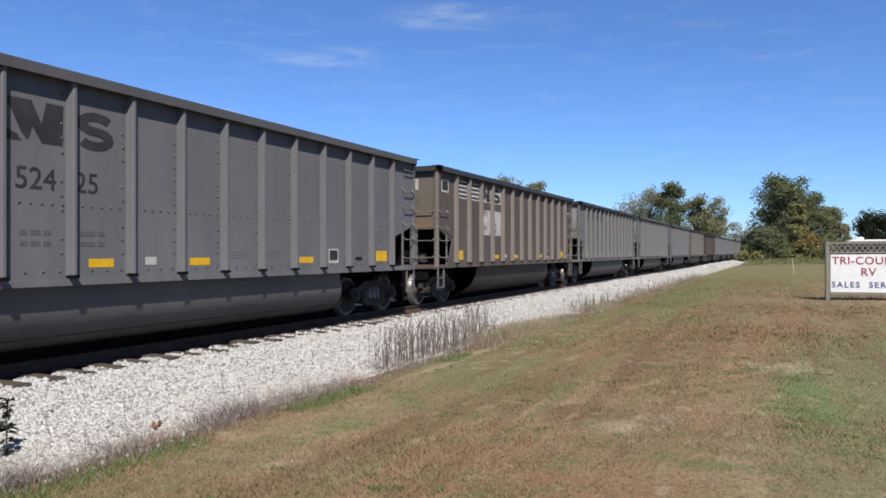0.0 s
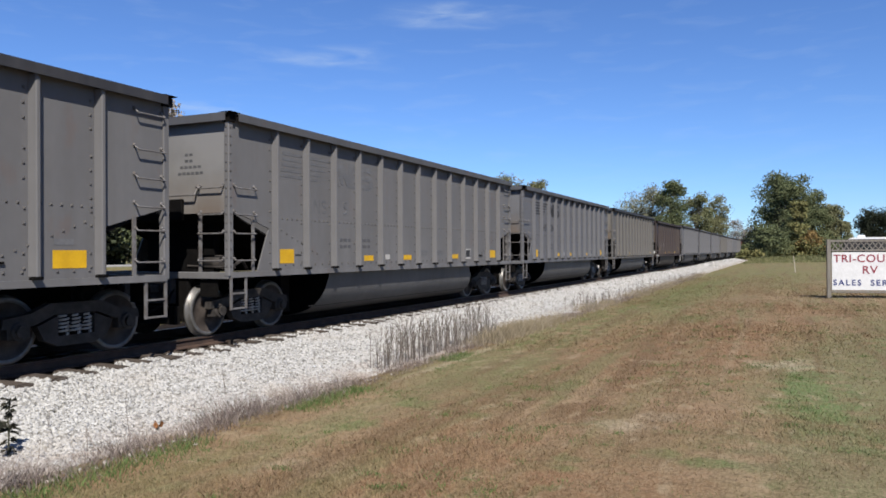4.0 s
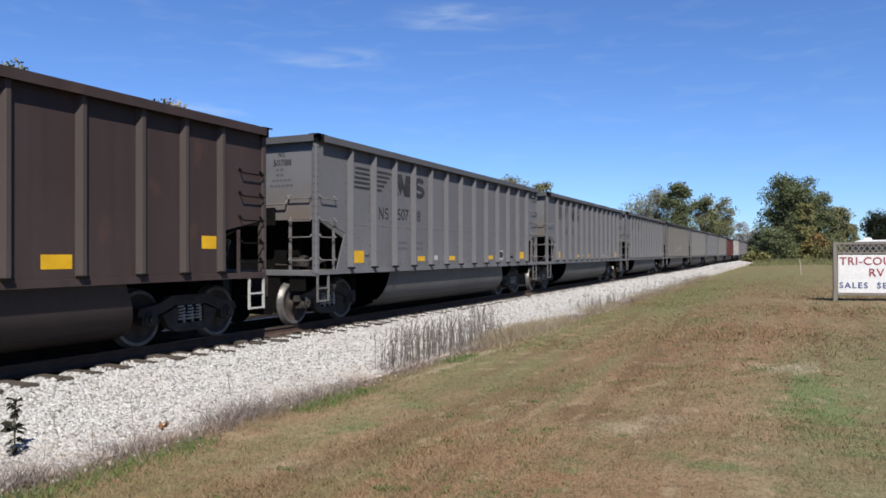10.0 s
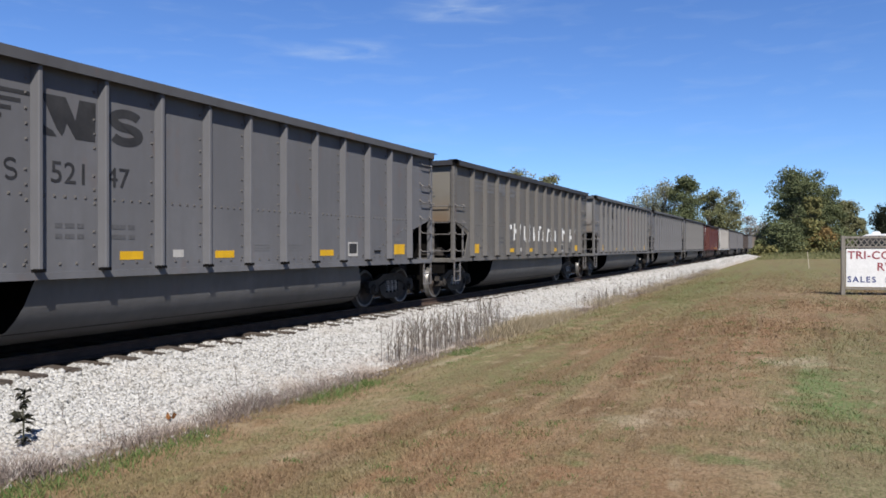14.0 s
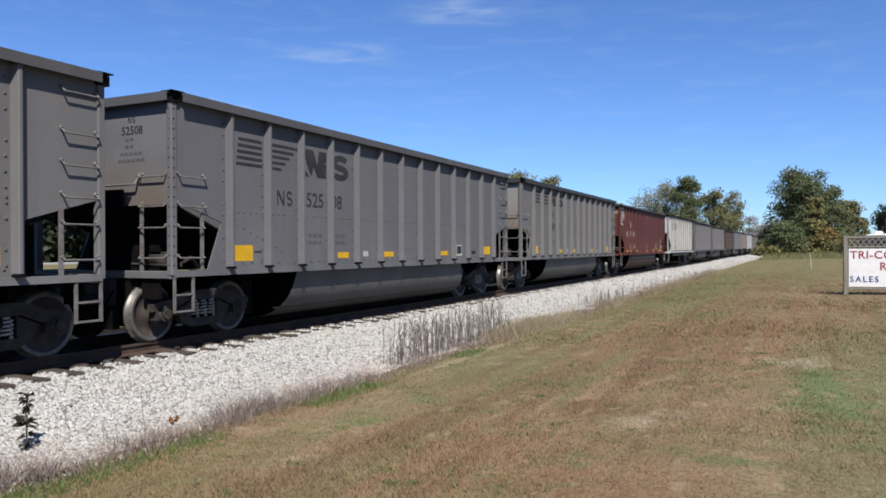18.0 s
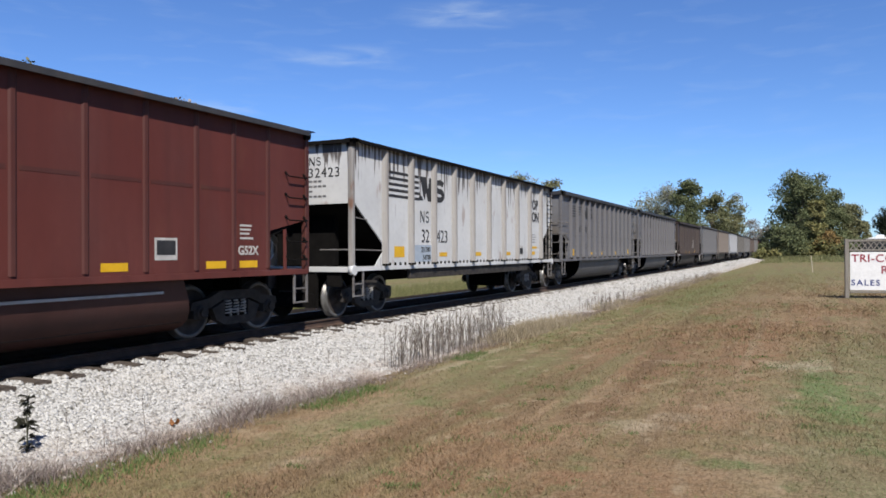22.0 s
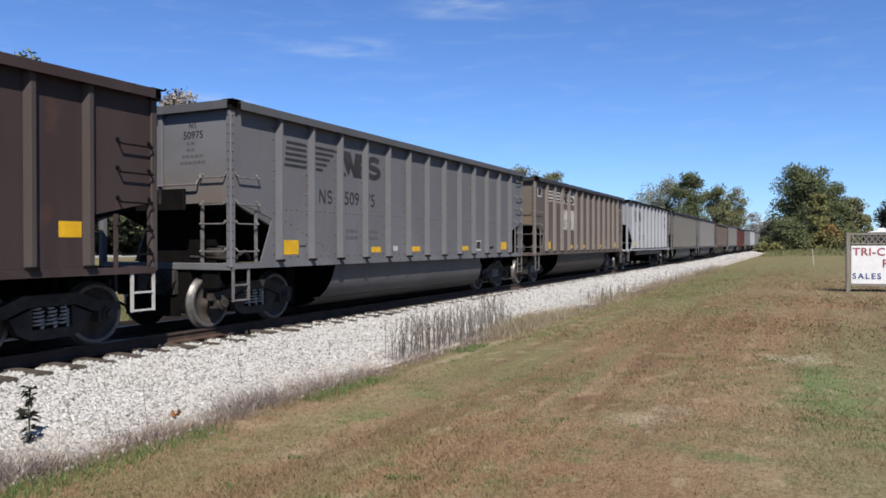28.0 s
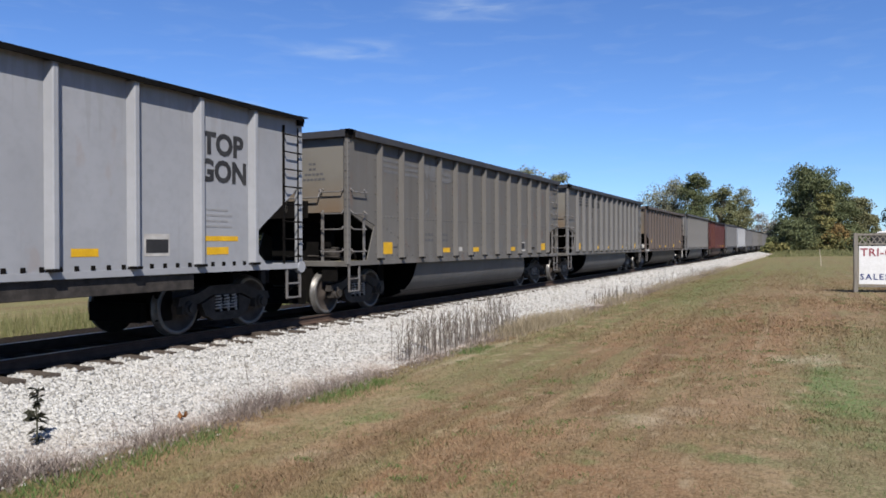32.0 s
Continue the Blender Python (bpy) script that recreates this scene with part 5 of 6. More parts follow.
LABELS = {
    "grey": "grey steel coal gondola with ribbed sides and dark lettering", "light": "pale grey steel coal gondola with ribbed sides", "dark": "dark grey coal gondola with pale smears on its sides",
    "beige": "grimy beige-grey coal gondola with rust stains", "rusty": "rusty brown coal gondola with worn pale ribs", "brown": "dark brown coal gondola with ribbed sides",
    "red": "oxide red coal gondola with white lettering", "white": "dirty white flat-bottomed coal gondola streaked with rust", "silver": "pale grey flat-bottomed coal gondola with black lettering",
}


def build_train():
    """One car of each body, copied and repainted; returns the cars with their places at the start."""
    protos = {"beth": hopper_gondola(PAINTS["grey"], PAINTS["grey"], LABELS["grey"])}
    set_body(BODIES["flat"])
    protos["flat"] = flat_gondola(PAINTS["white"], LABELS["white"])
    set_body(BODIES["plain"])
    protos["plain"] = plain_gondola(PAINTS["brown"], LABELS["brown"], BROWN_RIBS, PAINTS["brown"], ENDS["brown"], None, 3.75)
    set_body(BODIES["red"])
    protos["red"] = plain_gondola(PAINTS["red"], LABELS["red"], RED_RIBS, PAINTS["redribs"], None, DARKRAIL, 3.80)
    protos["block"] = protos["beth"]
    base = {"beth": "grey", "block": "grey", "plain": "brown", "red": "red", "flat": "white"}
    used, cars = set(), []
    y = 18.54 - L
    for k, (style, paint, ribs, a, b) in enumerate(CARS):
        proto = protos[style]
        if id(proto) in used:
            car = copy_thing(proto, Matrix())
        else:
            car = proto
        cars.append([car, style, paint, ribs, a, b, y + NOSE.get(style, 0) + NOSE.get(paint, 0) + NOSE.get(k, 0) + BODIES.get(style, 14.5) / 2])
        used.add(id(proto))
        y += LONG[style]
    for car, style, paint, ribs, a, b, y in cars:
        if paint in ("rusty",) and ribs == "rusty":
            tagged(car, "dark rusty brown coal gondola with ribbed sides")
        else:
            tagged(car, LABELS[paint])
        for ob in car.children_recursive:
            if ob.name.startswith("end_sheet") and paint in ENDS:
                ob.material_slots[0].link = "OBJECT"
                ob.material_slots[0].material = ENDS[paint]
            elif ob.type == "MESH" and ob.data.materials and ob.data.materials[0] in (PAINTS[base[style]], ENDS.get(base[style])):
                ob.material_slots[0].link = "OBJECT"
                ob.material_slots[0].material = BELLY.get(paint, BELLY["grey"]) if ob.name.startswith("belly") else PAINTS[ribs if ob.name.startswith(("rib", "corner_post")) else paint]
    for k, (car, style, paint, ribs, a, b, y) in enumerate(cars):
        set_body(BODIES.get(style, 14.5))
        if style == "block" or k in (10, 16, 17):
            for ob in car.children:
                if ob.name.startswith(("top_rail", "end_rail")):
                    ob.material_slots[0].link = "OBJECT"
                    ob.material_slots[0].material = DARKRAIL
        elif style == "beth":
            for ob in car.children:
                if ob.name.startswith(("top_rail", "end_rail")):
                    ob.material_slots[0].link = "OBJECT"
                    ob.material_slots[0].material = MIDRAIL
        ink = {"brown": WHITEINK, "red": WHITEINK}.get(paint, INK)
        faint = PALEINK if k in (3, 5, 10, 22) else ink
        if style in ("beth", "block") and b and ribs != "ribs":
            write("end_writing", a + b, .13, INK, car, (.72, FRONT - .004, 3.36), END_TURN)
            end_initials(car, .72, 3.53, .10, INK)
        if style == "beth":
            mark_beth(car, a or "5", b, faint)
        elif style == "block":
            mark_block(car, a or "4", b, faint, ribs == "ribs")
        elif style == "flat":
            mark_flat(car, a or "4", b or "2", INK, a + b or "4")
        elif k == 6:
            initials(car, FRONT + 2.52, 2.43, .30, ink)
            car_number(car, 0, FRONT + 2.66, FRONT + 3.52, 1.92, .27, a, b, ink, False)
            write("end_writing", a + b, .22, ink, car, (.72, FRONT - .004, 3.10), END_TURN)
            end_initials(car, .42, 3.38, .20, ink)
        elif k == 14:
            bm = bmesh.new()
            for r0, r1 in ((.36, .26), (.20, .10)):
                arc = [math.radians(200 - 20 * k) for k in range(12)]
                ring = [(FRONT + .72 + r0 * math.cos(t), 3.12 + r0 * math.sin(t)) for t in arc] + [(FRONT + .72 + r1 * math.cos(t), 3.12 + r1 * math.sin(t)) for t in arc[::-1]]
                for k in range(11):
                    prism(bm, [ring[k], ring[k + 1], ring[22 - k], ring[23 - k]], 0, HALF + .001, HALF + .004)
            prism(bm, [(FRONT + .16, 3.04), (FRONT + .58, 2.98), (FRONT + .58, 2.88), (FRONT + .16, 2.94)], 0, HALF + .001, HALF + .004)
            prism(bm, [(FRONT + .16, 2.86), (FRONT + .78, 2.78), (FRONT + .78, 2.68), (FRONT + .16, 2.76)], 0, HALF + .001, HALF + .004)
            part("emblem", bm, WHITEINK, car)
            shape_on_side("initial", [ribbon(bend(.5, .5, .40, .42, 48, 312, 14), .09)], car, FRONT + 2.46, 2.60, .25, .31, WHITEINK)
            shape_on_side("initial", [[(0, 0), (.22, 0), (.22, 1), (0, 1)], ribbon([(.2, .91), (.5, .91)] + bend(.5, .68, .30, .23, 80, -80, 6) + [(.2, .45)], .09), [(.42, .42), (.66, .42), (1.0, 0), (.74, 0)]], car, FRONT + 2.76, 2.60, .24, .31, WHITEINK)
            shape_on_side("stencil_dot", [bend(.5, .5, .5, .5, 0, 330, 11)], car, FRONT + 2.68, 2.96, .07, .07, WHITEINK)
            shape_on_side("brand_bar", [[(0, .2), (1, 0), (1, .8), (0, 1)]], car, FRONT + .22, 3.52, .80, .14, WHITEINK)
            write("end_writing", a + b + "93", .13, ink, car, (1.12, FRONT - .004, 3.38), END_TURN, .006, spread=1.2)
            end_plate("brand_bar", WHITEINK, car, .56, .70, 3.32, 3.44)
            for zz, w in ((3.12, .40), (3.02, .22), (2.93, .20), (2.84, .42), (2.75, .30)):
                end_plate("stencil_line", WHITEINK, car, .86 - w / 2, .86 + w / 2, zz, zz + .045)
            for i, aa, w, zz in ((2, .3, .4, 1.55), (3, .4, .5, 1.55), (2, .3, .34, 1.44), (3, .45, .42, 1.44)):
                side_plate("capacity_line", WHITEINK, car, rib_y(i) + aa, rib_y(i) + aa + w, zz, zz + .05)
            for y0, z0 in ((7.72, 3.2), (7.72, 1.36)):
                side_plate("primer_patch", PRIMER, car, FRONT + y0, FRONT + y0 + .42, z0, z0 + .36)
            side_plate("data_panel", WHITEINK, car, FRONT + 11.05, FRONT + 11.50, 1.36, 1.70)
            side_plate("data_panel", INK, car, FRONT + 11.09, FRONT + 11.46, 1.44, 1.66, out=.008)
            for zz, w in ((1.92, .30), (1.85, .28), (1.78, .24), (1.70, .34)):
                side_plate("stencil_line", WHITEINK, car, FRONT + 12.93, FRONT + 12.93 + w, zz, zz + .035)
            write("side_writing", "G52X", .15, ink, car, (HALF + .004, FRONT + 13.14, 1.50), SIDE_TURN, .006)
            for i in range(6, 13):
                side_plate("seam_band", PAINTS["redribs"], car, FRONT + RED_RIBS[i] + .09, FRONT + RED_RIBS[i + 1] - .09, 2.50, 2.56)
            write("car_number", a, .29, ink, car, (HALF + .004, FRONT + 1.80, 2.22), SIDE_TURN, .012)
            write("car_number", b, .29, ink, car, (HALF + .004, FRONT + 2.70, 2.22), SIDE_TURN, .012)
            write("car_number", "93", .29, ink, car, (HALF + .004, FRONT + 3.64, 2.22), SIDE_TURN, .012)
    set_body(14.5)
    c10, c11, c18 = cars[10][0], cars[11][0], cars[18][0]
    scrawl(c10, FRONT + 4.3, FRONT + 12.8, 1.62, 2.35, GRAFFITI, 16, 2)
    for i in (7, 8):
        side_plate("faded_spray_patch", PINK, c11, rib_y(i) + .15, rib_y(i + 1) - .15, 1.5, 3.2, .05)
    scrawl(c18, FRONT + 8.4, FRONT + 9.6, 1.5, 2.5, GRAFFITI, 3, 5)
    return cars


TRAIN = build_train()


# ---- trees ----
def tree(name, label, x, y, height, width, mat, seed, leaves=5000, low=0.25, size=0.42, blobs=40):
    """Tapered trunk with limbs; a crown of small leaf pairs in uneven clumps."""
    rng = np.random.default_rng(seed)
    rnd = random.Random(seed)
    base = float(ground_z(x, y)) - 0.1
    thing = tagged(new(name), label, "tree")
    thing.location = (x, y, base)
    bm = bmesh.new()
    r0 = 0.022 * height
    top = Vector((rnd.uniform(-.06, .06) * width, 0, height * .62))
    mid = Vector((rnd.uniform(-.03, .03) * width, 0, height * .3))
    rod(bm, (0, 0, 0), mid, r0, 8, r0 * .72)
    rod(bm, mid, top, r0 * .72, 8, r0 * .35)
    cents = []
    for k in range(blobs):
        t = rnd.uniform(low, .97)
        prof = math.sqrt(max(0.05, 1 - ((t - .52) / .50) ** 2))
        a, rr = rnd.uniform(0, 2 * math.pi), math.sqrt(rnd.random()) * .5 * width * prof * .76
        c = Vector((rr * math.cos(a), rr * math.sin(a), t * height))
        cents.append((c, width * rnd.uniform(.15, .26)))
        s = mid.lerp(top, rnd.uniform(0, 1))
        j = s.lerp(c, .5) + Vector((0, 0, -.04 * height))
        rod(bm, s, j, r0 * .28, 5, r0 * .18)
        rod(bm, j, c, r0 * .18, 5, r0 * .05)
    part("trunk", bm, BARK, thing)
    n = int(leaves * 1.7)
    pick = rng.integers(0, len(cents), n)
    cen = np.array([c for c, _ in cents])[pick]
    rad = np.array([r for _, r in cents])[pick]
    d = rng.normal(size=(n, 3))
    d /= np.linalg.norm(d, axis=1)[:, None]
    p = cen + d * (rad * rng.uniform(.2, .94, n))[:, None] * np.array([1, 1, .8])
    p[:, 2] = np.maximum(p[:, 2], low * height * .6)
    u = rng.normal(size=(n, 3))
    u /= np.linalg.norm(u, axis=1)[:, None]
    v = np.cross(u, rng.normal(size=(n, 3)))
    v /= np.linalg.norm(v, axis=1)[:, None]
    s = size * rng.uniform(.5, 1.3, n)[:, None]
    verts = np.stack([p - u * s * .5, p + v * s * .35, p + u * s * .5, p - v * s * .35 + d * .1 * s], 1).reshape(-1, 3)
    idx = 4 * np.arange(n)[:, None]
    tris = np.concatenate([idx + [[0, 1, 2]], idx + [[0, 2, 3]]], 0)
    fast("crown", verts, tris, mat, thing)
    return thing


def polar(px, dist):
    """A place on the ground in the direction that a point of the middle view has, dist metres deep in it."""
    a = math.atan((px - 784) / 1320) - radians(25.3)
    r = dist / math.cos(math.atan((px - 784) / 1320))
    return r * math.sin(a), r * math.cos(a)


def plant_trees():
    for px, d, h, w, m, seed, lv, low, word in (
        (1404, 174, 19.6, 16.5, LEAF_GREEN, 1, 14000, .12, "tall green tree"), (1428, 177, 19.4, 13, LEAF_GREEN, 2, 10000, .10, "tall green tree"), (1462, 178, 16.0, 10.5, LEAF_GREEN, 42, 8000, .10, "green tree"),
        (1440, 162, 12.5, 5, LEAF_YELLOW, 3, 5000, .05, "yellowing tree"), (1460, 160, 5.5, 6, LEAF_RUST, 51, 3000, .05, "small rust-tinged tree"), (1497, 182, 13.6, 8.5, LEAF_OLIVE, 41, 7000, .08, "yellow-green tree"), (1516, 188, 9.0, 6, LEAF_OLIVE, 4, 5000, .08, "olive green tree"),
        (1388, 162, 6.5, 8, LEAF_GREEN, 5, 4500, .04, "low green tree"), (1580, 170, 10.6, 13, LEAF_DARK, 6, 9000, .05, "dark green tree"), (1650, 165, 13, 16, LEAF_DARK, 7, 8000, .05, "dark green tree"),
        (1180, 206, 19.4, 15, LEAF_SAGE, 8, 3600, .45, "thinning grey-green tree"), (1146, 207, 18.2, 14, LEAF_SAGE, 48, 2600, .50, "thinning grey-green tree"), (1210, 198, 20.2, 11, LEAF_GREEN, 9, 10000, .18, "green tree"), (1286, 212, 17.4, 11, LEAF_OLIVE, 10, 6500, .15, "olive green tree"), (1258, 204, 17.4, 10, LEAF_DULL, 49, 7000, .15, "dull green tree"),
        (1326, 230, 11.5, 7, LEAF_BARE, 11, 900, .2, "nearly bare tree"), (1346, 225, 9.5, 8, LEAF_BARE, 12, 1600, .1, "nearly bare tree"),
        (918, 150, 17.2, 10, LEAF_OLIVE, 13, 4500, .3, "thinning olive tree"), (972, 152, 16.3, 8, LEAF_OLIVE, 14, 3200, .3, "thinning olive tree"),
        (30, 72, 20.5, 6, LEAF_OLIVE, 15, 4000, .2, "slender olive tree"), (306, 84, 18.6, 9, LEAF_BARE, 16, 4000, .2, "thinning brown tree"), (110, 75, 13, 10, LEAF_GREEN, 17, 6000, .05, "green tree"),
        (210, 80, 12.0, 10, LEAF_GREEN, 18, 6000, .05, "green tree"), (-20, 74, 13, 10, LEAF_YELLOW, 50, 5000, .05, "yellow-green tree"), (400, 95, 12, 13, LEAF_GREEN, 19, 6000, .05, "green tree"), (540, 112, 12, 15, LEAF_OLIVE, 20, 6000, .05, "olive tree"), (700, 132, 12.5, 17, LEAF_GREEN, 21, 6000, .05, "green tree"), (820, 145, 12.5, 15, LEAF_GREEN, 22, 6000, .05, "green tree"), (1050, 190, 12, 20, LEAF_OLIVE, 23, 6000, .05, "olive tree"),
    ):
        x, y = polar(px, d)
        tree("tree", f"{word} with an uneven crown behind the railway" if x < -12 else f"{word} with an uneven crown at the lawn's far edge", x, y, h, w, m, seed, lv, low)
    # undergrowth that hides the track's far stretch
    for px, d, h, w, m, seed in ((1356, 146, 1.7, 5, LEAF_YELLOW, 52), (1338, 150, 1.6, 4, LEAF_DULL, 53), (1338, 172, 3.2, 5, LEAF_GREEN, 31), (1352, 165, 2.6, 5, LEAF_YELLOW, 32), (1366, 172, 5.5, 7, LEAF_GREEN, 33), (1382, 168, 4.5, 7, LEAF_GREEN, 34), (1410, 162, 4.0, 8, LEAF_GREEN, 35),
                                 (1440, 160, 3.5, 8, LEAF_YELLOW, 36), (1475, 160, 4.5, 9, LEAF_GREEN, 37), (1352, 190, 6.5, 6, LEAF_BARE, 38), (1370, 186, 8, 7, LEAF_OLIVE, 39), (1520, 158, 4, 9, LEAF_GREEN, 40)):
        x, y = polar(px, d)
        bush(x, y, h, w, m, seed)
    # thicket behind the road, its shade put into the leaf colour
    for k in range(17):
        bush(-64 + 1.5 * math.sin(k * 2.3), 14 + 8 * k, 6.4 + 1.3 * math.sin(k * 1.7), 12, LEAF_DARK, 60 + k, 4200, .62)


def bush(x, y, h, w, mat, seed, leaves=2200, size=.42):
    t = tree("bush", "dense overgrown green bush", x, y, h, w, mat, seed, leaves, .06, size, blobs=16)
    tagged(t, category="bush")


plant_trees()


# ---- road behind the railway ----
ASPHALT = simple("pale_worn_road", (0.261, 0.2523, 0.2436), (0.2088, 0.2044, 0.1958), 3.0, 0.9)
CARWHITE = simple("white_vehicle_paint", (0.6786, 0.6786, 0.6873), (0.6438, 0.6438, 0.6525), 2.0, 0.3, rise=0)
MAROON = simple("maroon_vehicle_paint", (0.16, 0.012, 0.03), (0.13, 0.01, 0.025), 2.0, 0.35, rise=0)
TYRE = simple("black_tyre_rubber", (0.012, 0.012, 0.012), (0.02, 0.02, 0.02), 9.0, 0.85)
CAMPERDARK = simple("dark_camper_paint", (0.020, 0.019, 0.020), (0.032, 0.030, 0.031), 2.0, 0.4, rise=0)
DARKGLASS = simple("dark_vehicle_glass", (0.015, 0.018, 0.02), (0.02, 0.024, 0.026), 2.0, 0.08, rise=0)


def build_road():
    bm = bmesh.new()
    prism(bm, [(-58, .20), (-51, .20), (-51, .43), (-54.5, .47), (-58, .43)], 1, -520, 900)
    tagged(part("road", bm, ASPHALT), "pale two-lane road on a low bank behind the railway", "road", kind="structure")


def wheel_at(thing, x, y, r, w=.25):
    bm = bmesh.new()
    rod(bm, (x - w / 2, y, r), (x + w / 2, y, r), r, 18)
    wheel = part("wheel", bm, TYRE, thing)
    bm = bmesh.new()
    rod(bm, (x - w / 2 - .01, y, r), (x + w / 2 + .01, y, r), r * .55, 12)
    part("rim", bm, GRAB, wheel)


def pickup():
    """Crew-cab pickup heading along +y."""
    car = tagged(new("pickup_truck"), "white crew-cab pickup truck on the road", "vehicle")
    bm = bmesh.new()
    prism(bm, [(-2.9, .48), (2.8, .48), (2.9, .75), (2.85, 1.08), (1.45, 1.18), (-2.9, 1.14)], 0, -.98, .98)
    bmesh.ops.bevel(bm, geom=list(bm.edges), offset=.05, segments=2, affect="EDGES")
    part("body", bm, CARWHITE, car)
    bm = bmesh.new()
    prism(bm, [(-1.25, 1.12), (1.5, 1.16), (.75, 1.82), (.2, 1.88), (-.9, 1.86)], 0, -.84, .84)
    bmesh.ops.bevel(bm, geom=list(bm.edges), offset=.05, segments=2, affect="EDGES")
    part("cab", bm, CARWHITE, car)
    for side in (-.842, .842):
        for pts in ([(-1.02, 1.2), (.1, 1.2), (.1, 1.74), (-.84, 1.74)], [(.2, 1.2), (1.22, 1.22), (.66, 1.72), (.2, 1.76)]):
            bm = bmesh.new()
            prism(bm, pts, 0, side - .012, side + .012)
            part("window", bm, DARKGLASS, car)
    for y in (-1.85, 1.85):
        for x in (-.9, .9):
            wheel_at(car, x, y, .40)
    for x in (-.75, .75):
        bm = bmesh.new()
        box(bm, x - .12, x + .12, -2.92, -2.86, .8, 1.08)
        part("tail_light", bm, MAROON, car)
    return car


def lorry():
    """White and maroon road tractor with a box trailer."""
    car = tagged(new("lorry"), "white and maroon lorry with a box trailer on the road", "vehicle")
    bm = bmesh.new()
    box(bm, -1.25, 1.25, -10, 1.6, 1.25, 4.0, .05)
    part("trailer", bm, CARWHITE, car)
    bm = bmesh.new()
    box(bm, -1.265, 1.265, -9.95, 1.55, 1.28, 1.62, .01)
    part("trailer_stripe", bm, MAROON, car)
    bm = bmesh.new()
    prism(bm, [(2.2, 1.0), (6.2, .9), (6.3, 1.55), (5.0, 1.75), (4.4, 2.7), (3.9, 3.3), (2.6, 3.75), (2.2, 3.75)], 0, -1.15, 1.15)
    bmesh.ops.bevel(bm, geom=list(bm.edges), offset=.07, segments=2, affect="EDGES")
    part("cab", bm, CARWHITE, car)
    for side in (-1.152, 1.152):
        bm = bmesh.new()
        prism(bm, [(3.5, 1.95), (4.65, 1.95), (4.3, 2.65), (3.5, 2.65)], 0, side - .012, side + .012)
        part("window", bm, DARKGLASS, car)
    bm = bmesh.new()
    box(bm, -1.17, 1.17, 2.3, 6.2, 1.0, 1.35, .02)
    part("cab_stripe", bm, MAROON, car)
    bm = bmesh.new()
    box(bm, -.5, .5, -9.5, 6.0, .75, 1.2)
    part("chassis", bm, BLACK, car)
    for y in (-8.6, -7.3, 1.2, 2.5, 5.4):
        for x in (-1.0, 1.0):
            wheel_at(car, x, y, .5, .3)
    return car


build_road()
PICKUP, LORRY = pickup(), lorry()


def build_parked_camper():
    """The pale top of a parked camper behind the sign."""
    x, y = polar(1590, 72)
    camper = tagged(new("camper_trailer"), "dark camper trailer with a white roof parked behind the sign", "vehicle")
    camper.matrix_world = pose(x, y, float(ground_z(x, y)), 0, 0, -4)
    bm = bmesh.new()
    prism(bm, [(-3.4, .5), (3.2, .5), (3.5, 1.2), (3.2, 2.78), (-3.4, 2.78)], 1, -1.2, 1.2)
    bmesh.ops.bevel(bm, geom=list(bm.edges), offset=.08, segments=2, affect="EDGES")
    part("body", bm, CAMPERDARK, camper)
    bm = bmesh.new()
    prism(bm, [(-3.1, 2.76), (3.1, 2.76), (2.7, 2.90), (1.6, 2.98), (-2.6, 2.96)], 1, -1.15, 1.15)
    bmesh.ops.bevel(bm, geom=list(bm.edges), offset=.06, segments=2, affect="EDGES")
    part("roof", bm, CARWHITE, camper, "rounded white roof")
    for a in (-2.2, .4):
        bm = bmesh.new()
        box(bm, a, a + 1.1, -1.22, -1.19, 1.5, 2.2)
        part("window", bm, DARKGLASS, camper)
    for a in (-.5, .5):
        bm = bmesh.new()
        rod(bm, (a, -1.15, .34), (a, 1.15, .34), .34, 16)
        part("wheel", bm, TYRE, camper)
    bm = bmesh.new()
    box(bm, -2.2, -1.5, -.35, .35, 2.95, 3.20, .05)
    part("roof_unit", bm, CARWHITE, camper)
    bm = bmesh.new()
    box(bm, 3.3, 4.4, -.05, .05, .45, .55)
    rod(bm, (4.2, 0, 0), (4.2, 0, .5), .05, 8)
    part("tow_bar", bm, BLACK, camper)


build_parked_camper()


